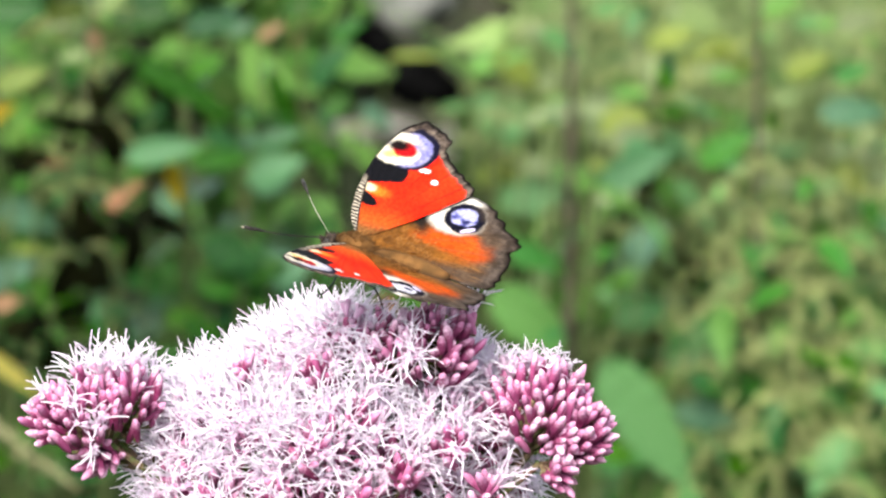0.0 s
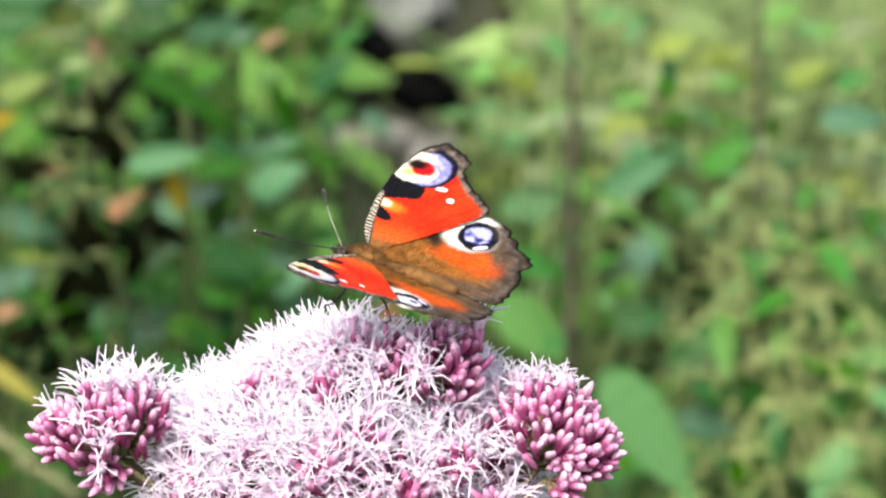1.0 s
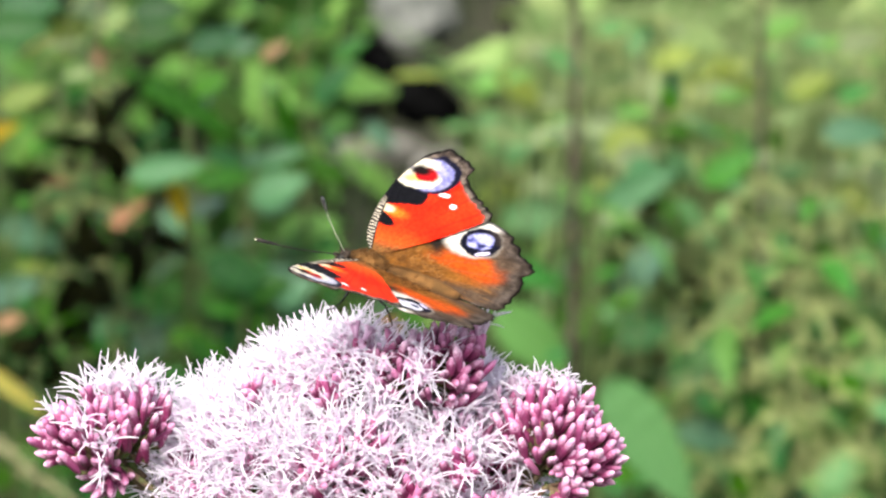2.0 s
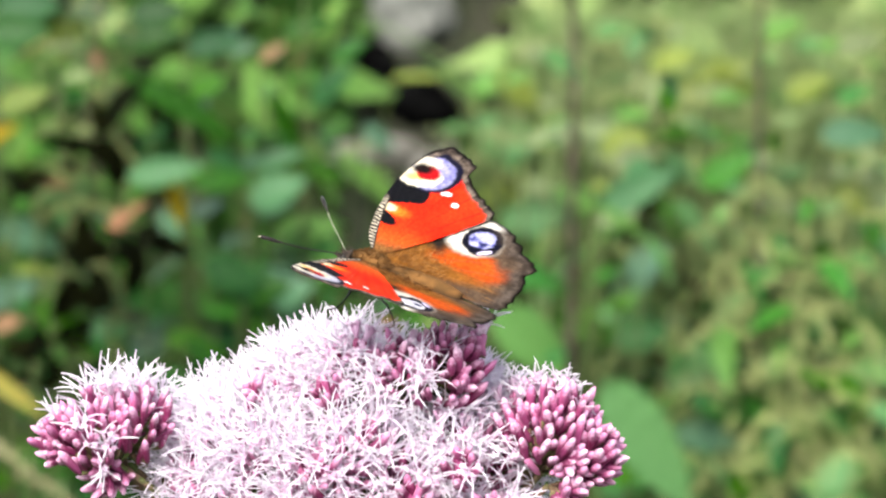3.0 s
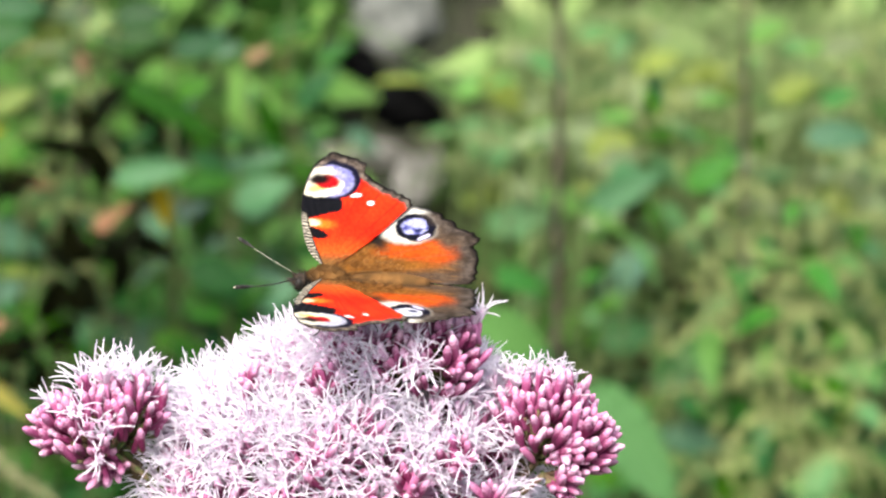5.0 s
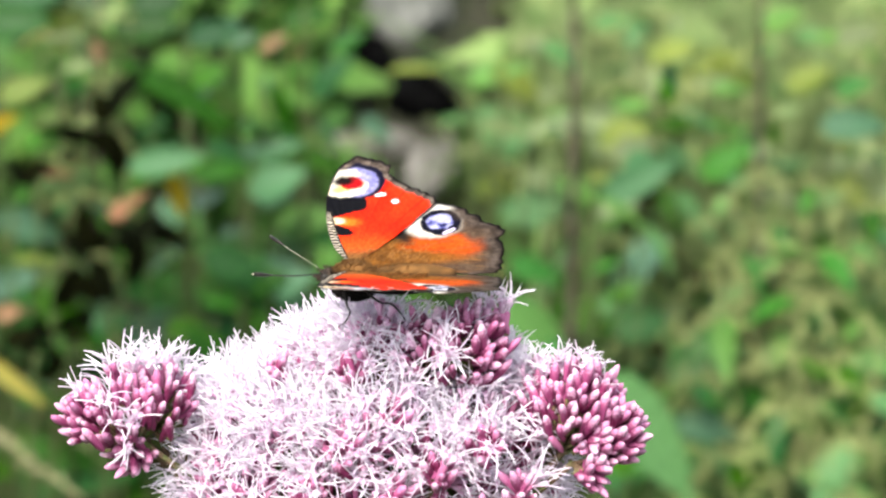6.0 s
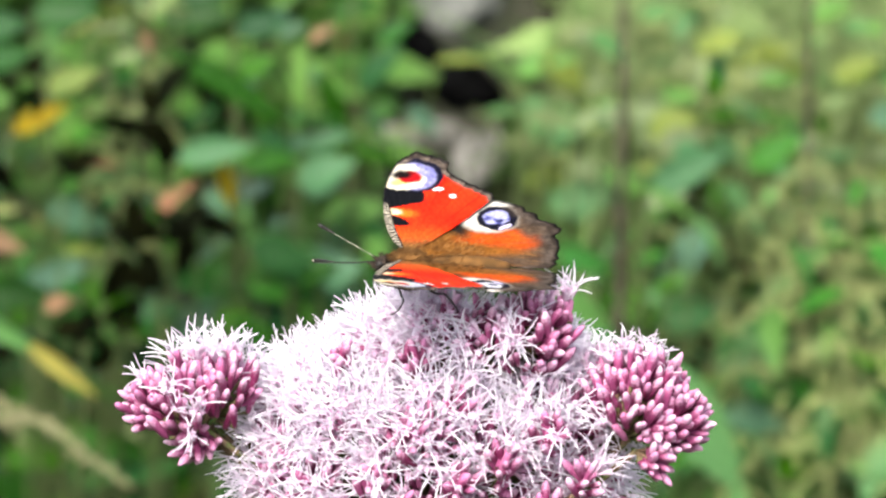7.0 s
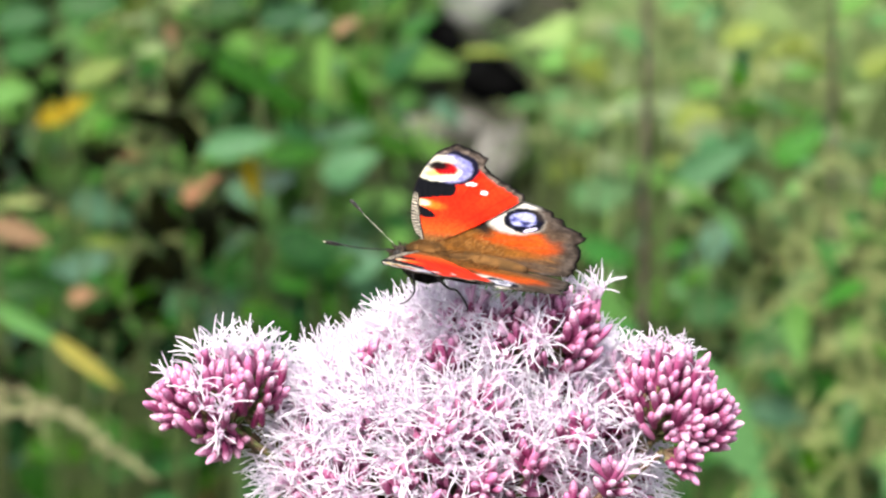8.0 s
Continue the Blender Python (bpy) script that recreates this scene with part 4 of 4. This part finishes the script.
def build_agrimony():
    plant = thing("hemp_agrimony", pose(0, 0, 0), "tall hemp agrimony with a domed pink and white flower head", "flower")
    fork = CORE - Vector((0, 0, .035))
    sv, sf = [], []
    pts = spline([(0.03, 0.66, ground_height(.03, .66) - .03), (0.022, 0.65, 0.35), (0.0, 0.635, 0.75), tuple(fork)], 14)
    tube(sv, sf, pts, [.0042 - .0012 * i / 14 for i in range(15)], 8)
    tube(sv, sf, [fork, CORE, CORE + Vector((0, 0, .03))], [.003, .0022, .0014], 8)
    from_lists("stem", sv, sf, STALK, plant)

    def cluster(x, y, z, way, radius, heads, share_open, cap=.95, thread=1.0, upright=.30):
        """A cluster whose heads reach up to about (x, y, z)."""
        way = Vector(way).normalized()
        centre = Vector((x, y, z)) - way * (radius + .0042 * share_open * thread)
        root = CORE + Vector((centre.x - CORE.x, centre.y - CORE.y, (centre.z - CORE.z) * .8)) * .35
        flower_cluster(plant, centre, way, radius, heads, share_open, OPEN_LABEL if share_open > .6 else BUD_LABEL, root, True, cap, thread, upright)
        TAKEN.append((centre, radius))

    TAKEN = []
    # the side lobe that is mostly in bud, with a few open heads on top
    cluster(-.0732, .6060, 1.0705, (-.80, -.35, .40), .0066, 42, 0.0)
    cluster(-.0650, .6040, 1.0768, (-.28, -.40, .88), .0088, 54, .07, .95, .7, .75)
    cluster(-.0540, .6060, 1.0776, (.22, -.45, .86), .0076, 38, .06, .95, .8, .95)
    cluster(-.0615, .6170, 1.0785, (-.10, .10, 1.0), .0060, 7, .95, .45, 1.0)
    cluster(-.0535, .6180, 1.0778, (.10, .10, 1.0), .0060, 8, .95, .45, .95)
    cluster(-.0612, .5985, 1.0690, (-.05, -.85, .40), .0034, 3, 1.0, .50, .80)
    cluster(-.0625, .6030, 1.0610, (-.35, -.75, -.10), .0054, 24, 0.0, .95, 1.0, .15)
    # the lobe in bud on the other side
    cluster(.0188, .6040, 1.0780, (.20, -.45, .86), .0100, 92, .01, .95, .8, .60)
    cluster(.0195, .6130, 1.0790, (.15, .10, 1.0), .0060, 5, .90, .40, .50)
    cluster(.0120, .6130, 1.0800, (-.05, .10, 1.0), .0060, 6, .95, .45, .55)
    cluster(.0298, .6050, 1.0686, (.80, -.42, .40), .0074, 62, 0.0)
    cluster(.0238, .6000, 1.0595, (.72, -.65, -.05), .0044, 18, 0.0, .95, 1.0, .15)
    cluster(.0235, .6005, 1.0655, (.55, -.78, .15), .0050, 18, 0.0, .95, 1.0, .15)
    # the buds at the top, and the tuft of threads behind them
    cluster(.0002, .6030, 1.0876, (.22, -.55, .80), .0086, 68, 0.0, .95, 1.0, .45)
    cluster(-.0095, .6020, 1.0876, (-.05, -.60, .78), .0070, 37, .28)
    cluster(-.0180, .6060, 1.0876, (-.15, -.55, .80), .0060, 20, .75)
    cluster(.0042, .6170, 1.0900, (.05, .05, 1.0), .0032, 4, 1.0, .50, .80)
    # knots of buds among the open clusters
    for x, y, z, r, heads in ((-.0345, .6050, 1.0790, .0030, 9), (-.0208, .5925, 1.0690, .0050, 15), (-.0140, .5950, 1.0752, .0036, 8), (.0020, .5925, 1.0700, .0044, 10),
                              (.0078, .5910, 1.0622, .0044, 11), (-.0135, .5905, 1.0612, .0046, 12), (-.0290, .5930, 1.0612, .0040, 9), (-.0215, .6000, 1.0815, .0040, 9),
                              (.0015, .5905, 1.0575, .0044, 11), (-.0060, .5900, 1.0660, .0042, 11), (-.0385, .5980, 1.0600, .0042, 10), (-.0230, .5905, 1.0560, .0042, 10)):
        cluster(x, y, z, (.1, -.70, .70), r, heads, .06)
    # tiers of open clusters round the dome
    for x, y, z, wide, deep, count, tilt, turn, share_open in TIERS:
        for i in range(count):
            a = turn + 2 * math.pi * i / count + rnd.uniform(-.09, .09)
            out = Vector((math.cos(a), math.sin(a), 0))
            way = (out * math.sin(radians(tilt)) + Vector((0, 0, math.cos(radians(tilt))))).normalized()
            top = Vector((x + out.x * wide, y + out.y * deep, z)) + Vector((rnd.uniform(-1, 1), rnd.uniform(-1, 1), rnd.uniform(-1, 1))) * .0010
            radius = rnd.uniform(.0056, .0070)
            near_top = z > 1.080 and top.x > -.018
            top.z -= .0034 * (near_top and top.x > -.016)
            centre = top - way * (radius + (.0056 if near_top else .0044))
            if any((centre - c).length < r * .55 + .0010 for c, r in TAKEN):
                continue
            cut = .25 if near_top else share_open - .32 * rnd.random() * (z < 1.07)
            root = CORE + Vector((centre.x - CORE.x, centre.y - CORE.y, (centre.z - CORE.z) * .8)) * .35
            flower_cluster(plant, centre, way, radius, 13, cut, OPEN_LABEL, root, centre.y < .612)


build_agrimony()


# ---- the butterfly ----
# its way over the flower, how far the wings open, and the antennae
BUTTERFLY_ROWS = [
    (0.0, pose(-0.01546, 0.61561, 1.09796, 12.22, 14.76, -20.59)),
    (0.5, pose(-0.01480, 0.61580, 1.09864, 9.63, 14.99, -24.06)),
    (1.0, pose(-0.01466, 0.61581, 1.09869, 9.88, 15.05, -24.39)),
    (1.5, pose(-0.01483, 0.61577, 1.09858, 9.38, 15.10, -24.77)),
    (3.0, pose(-0.01444, 0.61581, 1.09869, 9.47, 15.05, -24.83)),
    (3.5, pose(-0.01556, 0.61553, 1.09740, 14.83, 11.78, -18.30)),
    (4.0, pose(-0.01659, 0.61545, 1.09688, 15.72, 10.66, -18.13)),
    (4.2, pose(-0.01694, 0.61555, 1.09733, 15.33, 10.69, -18.32)),
    (5.3, pose(-0.02227, 0.61448, 1.09319, 16.12, -0.28, 2.34)),
    (5.4, pose(-0.02227, 0.61443, 1.09318, 13.09, -1.12, -0.08)),
    (5.5, pose(-0.02228, 0.61440, 1.09316, 10.34, -1.82, -2.54)),
    (5.7, pose(-0.02215, 0.61437, 1.09323, 8.20, -0.79, -2.37)),
    (5.85, pose(-0.02204, 0.61436, 1.09319, 10.21, -0.00, -2.29)),
    (6.0, pose(-0.02194, 0.61434, 1.09324, 8.99, 0.78, -2.24)),
    (6.2, pose(-0.02222, 0.61461, 1.09452, 8.06, 6.77, -2.01)),
    (6.35, pose(-0.02257, 0.61442, 1.09401, 3.48, 4.53, -3.68)),
    (6.42, pose(-0.02273, 0.61434, 1.09371, 3.31, 3.42, -4.37)),
    (6.5, pose(-0.02292, 0.61425, 1.09327, 7.23, 2.12, -5.07)),
    (7.0, pose(-0.02342, 0.61417, 1.09307, 8.93, 3.41, -2.66)),
    (7.25, pose(-0.02358, 0.61421, 1.09321, 10.02, 3.79, -4.32)),
    (7.4, pose(-0.02367, 0.61421, 1.09338, 7.22, 4.07, -5.30)),
    (7.5, pose(-0.02409, 0.61412, 1.09311, 5.19, 1.69, -5.53)),
    (7.6, pose(-0.02427, 0.61418, 1.09332, 6.05, 3.12, -6.08)),
    (8.0, pose(-0.02500, 0.61443, 1.09423, 7.33, 8.82, -8.41)),
]
WING_SPREAD = [(0.0, 70.5), (0.5, 71.5), (1.0, 72.0), (1.5, 72.0), (3.0, 71.0), (3.5, 76.5), (4.0, 74.5), (4.2, 73.5), (5.3, 77.0), (5.4, 71.0), (5.5, 65.2), (5.7, 66.8), (5.85, 71.5), (6.0, 73.0), (6.2, 65.8), (6.35, 68.0), (6.42, 71.0), (6.5, 78.5), (7.0, 76.0), (7.25, 73.0), (7.4, 67.8), (7.5, 69.8), (7.6, 71.0), (8.0, 74.0)]
ANTENNA_WAYS = {
    1: [(0.0, (-0.67, 0.74, 0.05)), (1.0, (-0.65, 0.75, 0.10)), (1.5, (-0.67, 0.74, 0.07)), (3.0, (-0.70, 0.72, 0.07)), (3.5, (-0.70, 0.72, 0.01)), (4.2, (-0.68, 0.73, 0.02)), (5.5, (-0.63, 0.77, -0.09)), (6.0, (-0.60, 0.80, 0.03)), (6.5, (-0.64, 0.77, 0.06)), (7.0, (-0.67, 0.74, 0.01)), (7.5, (-0.61, 0.77, 0.17)), (8.0, (-0.65, 0.75, 0.10))],
    -1: [(0.0, (-0.62, -0.75, 0.25)), (0.5, (-0.61, -0.74, 0.28)), (1.0, (-0.61, -0.74, 0.29)), (1.5, (-0.61, -0.76, 0.24)), (3.0, (-0.59, -0.76, 0.28)), (3.5, (-0.57, -0.75, 0.33)), (4.0, (-0.57, -0.75, 0.32)), (4.2, (-0.56, -0.77, 0.30)), (5.3, (-0.59, -0.75, 0.30)), (5.7, (-0.69, -0.72, 0.07)), (6.0, (-0.64, -0.72, 0.28)), (6.5, (-0.63, -0.74, 0.25)), (7.0, (-0.59, -0.76, 0.28)), (7.5, (-0.61, -0.76, 0.24)), (8.0, (-0.61, -0.75, 0.25))],
}
FORE_LINE = [(-.6, .2), (-3.2, 3.5), (-4.7, 8), (-5.5, 13), (-5.7, 18), (-5.2, 22.5), (-4.2, 26.3), (-2.4, 29.2), (0, 30.3),
             (2.6, 29.2), (5.3, 27.9), (5.2, 25.6), (7.0, 23.3), (9.4, 21.6), (11.8, 20.2), (13.8, 18.6), (14.1, 17.2), (12.2, 14.4), (8.0, 8.5), (3.5, 3), (.6, .2)]
HIND_LINE = [(1.0, .3), (4.5, 6.5), (8.5, 12.6), (11.6, 16.4), (14.6, 17.6), (17.9, 16.9), (20.7, 15.0), (23.0, 12.9), (26.6, 10.8), (25.8, 8.4),
             (26.6, 5.4), (26.3, 2.7), (26.2, 0.0), (23.4, -1.6), (16, -1.6), (9, -1.2), (3, -.4)]


def wing(name, line, side, upper, parent, lift, camber, tooth, span):
    """A thin wing with a scalloped margin: patterned above, dark below. side is 1 or -1."""
    n, rings = 150, 16
    rim = spline(line, n)
    root = Vector((line[0][0] + .6, line[0][1] + .4, 0))
    for i, p in enumerate(rim):
        s = i / n
        if span[0] < s < span[1]:
            out = (p - root).normalized()
            p += out * (tooth * (abs(math.sin(s * 62)) - .5) + tooth * .55 * math.sin(s * 211 + 2 * math.sin(s * 37)))
    bm = bmesh.new()
    uv = bm.loops.layers.uv.new("wing")
    sheets = []
    for z in (0.09, -0.09):
        grid = []
        for j in range(rings + 1):
            r = (j / rings) ** .8
            ringv = []
            for i, p in enumerate(rim):
                q = root.lerp(p, r)
                h = camber * math.sin(math.pi * min(max(q.y, 0) / 30, 1)) - (q.x * q.y / 700 if side < 0 else 0) + lift + 0.07 * r * math.sin(i / n * 107)
                zz = z if j < rings else 0
                ringv.append(bm.verts.new((q.x * MM, side * q.y * MM, (h + zz) * MM)))
            grid.append(ringv)
        sheets.append(grid)
    for which, grid in enumerate(sheets):
        for j in range(rings):
            for i in range(n):
                quad = [(j, i), (j + 1, i), (j + 1, i + 1), (j, i + 1)]
                if (which == 0) == (side > 0):
                    quad.reverse()
                try:
                    f = bm.faces.new([grid[a][b] for a, b in quad])
                except ValueError:
                    continue
                f.material_index = which
                for loop, (a, b) in zip(f.loops, quad):
                    loop[uv].uv = (b / n, (a / rings) ** .8)
    bmesh.ops.remove_doubles(bm, verts=bm.verts, dist=2e-6)
    return part(name, bm, [upper, UNDER], parent)


def tuft(verts, faces, centre, radii, count, length, lean):
    """Short fur standing on an ellipsoid."""
    for _ in range(count):
        d = rand_cone((0, 0, 1), math.pi)
        p = Vector((centre[0] + d.x * radii[0], centre[1] + d.y * radii[1], centre[2] + d.z * radii[2])) * MM
        w = (Vector(d) * .6 + Vector(lean) + rand_cone((0, 0, 1), math.pi) * .25).normalized()
        l = length * rnd.uniform(.6, 1.3) * MM
        tube(verts, faces, [p, p + w * l], [.00009, .00002], 3, False)


def ellipsoid(verts, faces, centre, radii, rows=10, sides=14):
    prof = []
    for i in range(rows + 1):
        a = math.pi * i / rows
        prof.append((-math.cos(a), max(math.sin(a), .02)))
    sh = turned(prof, sides)
    m = Matrix.Translation(Vector(centre) * MM) @ Matrix.Rotation(math.pi / 2, 4, "Y") @ Matrix.Diagonal((radii[2] * MM, radii[1] * MM, radii[0] * MM, 1))
    add(verts, faces, sh, m)


def build_butterfly():
    bf = thing("butterfly", BUTTERFLY_ROWS[0][1], "peacock butterfly with red wings and blue eyespots on the flower head", "butterfly")
    v, f = [], []
    ellipsoid(v, f, (.2, 0, -2.4), (4.6, 2.8, 3.6))
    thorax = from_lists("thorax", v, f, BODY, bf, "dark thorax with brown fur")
    v, f = [], []
    tuft(v, f, (.2, 0, -2.3), (4.5, 2.8, 3.5), 3200, .7, (.7, 0, .2))
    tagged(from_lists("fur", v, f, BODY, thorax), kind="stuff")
    v, f = [], []
    line = spline([(2.5, 0, -2.6), (7, 0, -2.2), (12, 0, -1.7), (16.5, 0, -1.3), (18.3, 0, -1.2)], 16)
    tube(v, f, [p * MM for p in line], [(.7 + 2.0 * math.sin(math.pi * min(1, (i + 3) / 20)) ** .7) * MM for i in range(17)], 14)
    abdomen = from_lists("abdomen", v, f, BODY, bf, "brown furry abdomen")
    v, f = [], []
    tuft(v, f, (9.5, 0, -1.6), (8.6, 2.2, 2.3), 2600, .7, (.95, 0, .15))
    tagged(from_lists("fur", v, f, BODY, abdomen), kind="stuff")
    v, f = [], []
    ellipsoid(v, f, (-4.3, 0, -1.7), (1.5, 1.5, 1.4))
    head = from_lists("head", v, f, DARK_FUR, bf)
    v, f = [], []
    tuft(v, f, (-4.3, 0, -1.6), (1.5, 1.5, 1.4), 260, .9, (-.5, 0, .3))
    tube(v, f, [(-5.3 * MM, .4 * MM, -2 * MM), (-7.0 * MM, .4 * MM, -1.6 * MM)], [.0004, .0001], 5)
    tube(v, f, [(-5.3 * MM, -.4 * MM, -2 * MM), (-7.0 * MM, -.4 * MM, -1.6 * MM)], [.0004, .0001], 5)
    tagged(from_lists("fur", v, f, DARK_FUR, head), kind="stuff")
    feelers = []
    for side in (1, -1):
        v, f = [], []
        ellipsoid(v, f, (-4.6, side * 1.2, -1.6), (.85, .55, .85), 8, 10)
        from_lists("eye", v, f, CHITIN, head)
        # antenna with a dark club and pale tip, standing along its own z
        line = spline([(0, 0, 0), (.45, .25 * side, 8.6), (0, 0, 17.5)], 14)
        v, f = [], []
        tube(v, f, [p * MM for p in line[:12]], [(.12 if side < 0 else .07) * MM] * 12, 6)
        antenna = from_lists("antenna", v, f, CHITIN if side < 0 else PALE_FEELER, bf, "thin black antenna with a club" if side < 0 else "thin pale grey antenna with a dark club")
        antenna.matrix_basis = aim(Vector((-5.0, side * .5, -1.0)) * MM, ANTENNA_WAYS[side][0][1])
        feelers.append((side, antenna))
        v, f = [], []
        way = (line[-1] - line[-2]).normalized()
        tube(v, f, [line[-1] * MM, (line[-1] + way * .35) * MM], [.00014, .00008], 6)
        from_lists("club_tip", v, f, PALE_TIP, antenna, "pale tip")
        v, f = [], []
        tube(v, f, [p * MM for p in line[10:]], [r * MM for r in (.11, .20, .33, .38, .32)], 6)
        from_lists("club", v, f, CHITIN, antenna, "dark club")
        for x0, knee, foot in ((-1.5, (.2, 8.6, -4.8), (-.6, 9.8, -6.2)), (2.0, (7.4, 6.0, -4.2), (9.8, 7.2, -6.6))):
            line = spline([(x0, side * 1.6, -3.4), (x0 + (knee[0] - x0) * .6, side * knee[1] * .62, -4.9), (knee[0], side * knee[1], knee[2]), (foot[0], side * foot[1], foot[2]), (foot[0] - 1.2, side * (foot[1] + .3), foot[2] - .7)], 16)
            v, f = [], []
            tube(v, f, [p * MM for p in line], [(.28 - .010 * i) * MM for i in range(17)], 6)
            from_lists("leg", v, f, CHITIN, bf, "thin dark leg")
    wings = []
    for side in (1, -1):
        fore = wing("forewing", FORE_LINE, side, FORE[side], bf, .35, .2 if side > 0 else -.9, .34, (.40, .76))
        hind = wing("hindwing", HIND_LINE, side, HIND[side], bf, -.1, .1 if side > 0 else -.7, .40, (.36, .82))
        tagged(fore, "red forewing with a cream and lilac eyespot" if side > 0 else "red forewing with dark underside")
        tagged(hind, "rusty brown hindwing with a blue eyespot")
        v, f = [], []
        for _ in range(480):
            x, y = rnd.uniform(-1, 13), abs(rnd.gauss(0, 2.6)) + .2
            if y > 6.5 or y > 1.5 + x * .9:
                continue
            p = Vector((x, side * y, .45 if side > 0 else .3 - .7 * math.sin(math.pi * y / 30) - x * y / 700)) * MM
            w = Vector((.75, side * .5, rnd.uniform(.05, .5))).normalized()
            tube(v, f, [p, p + w * rnd.uniform(.4, 1.0) * MM], [.00005, .00002], 3, False)
        tagged(from_lists("wing_fur", v, f, FUR, hind), kind="stuff")
        wings.append((side, fore, hind))
    return bf, wings, feelers


butterfly, wings, feelers = build_butterfly()


def motions():
    walk(butterfly, BUTTERFLY_ROWS)
    for side, fore, hind in wings:
        set_low, swept = (0, 0) if side > 0 else (-.0004, 3.2)
        walk(fore, [(t, pose(0, side * .0015, set_low, side * (90 - half), 0, swept)) for t, half in WING_SPREAD])
        walk(hind, [(t, pose(0, side * .0015, set_low, side * (90 - half))) for t, half in WING_SPREAD])
    for side, antenna in feelers:
        root = Vector((-5.0, side * .5, -1.0)) * MM
        walk(antenna, [(0.0 if i == 0 else t, aim(root, way)) for i, (t, way) in enumerate(ANTENNA_WAYS[side])])


motions()
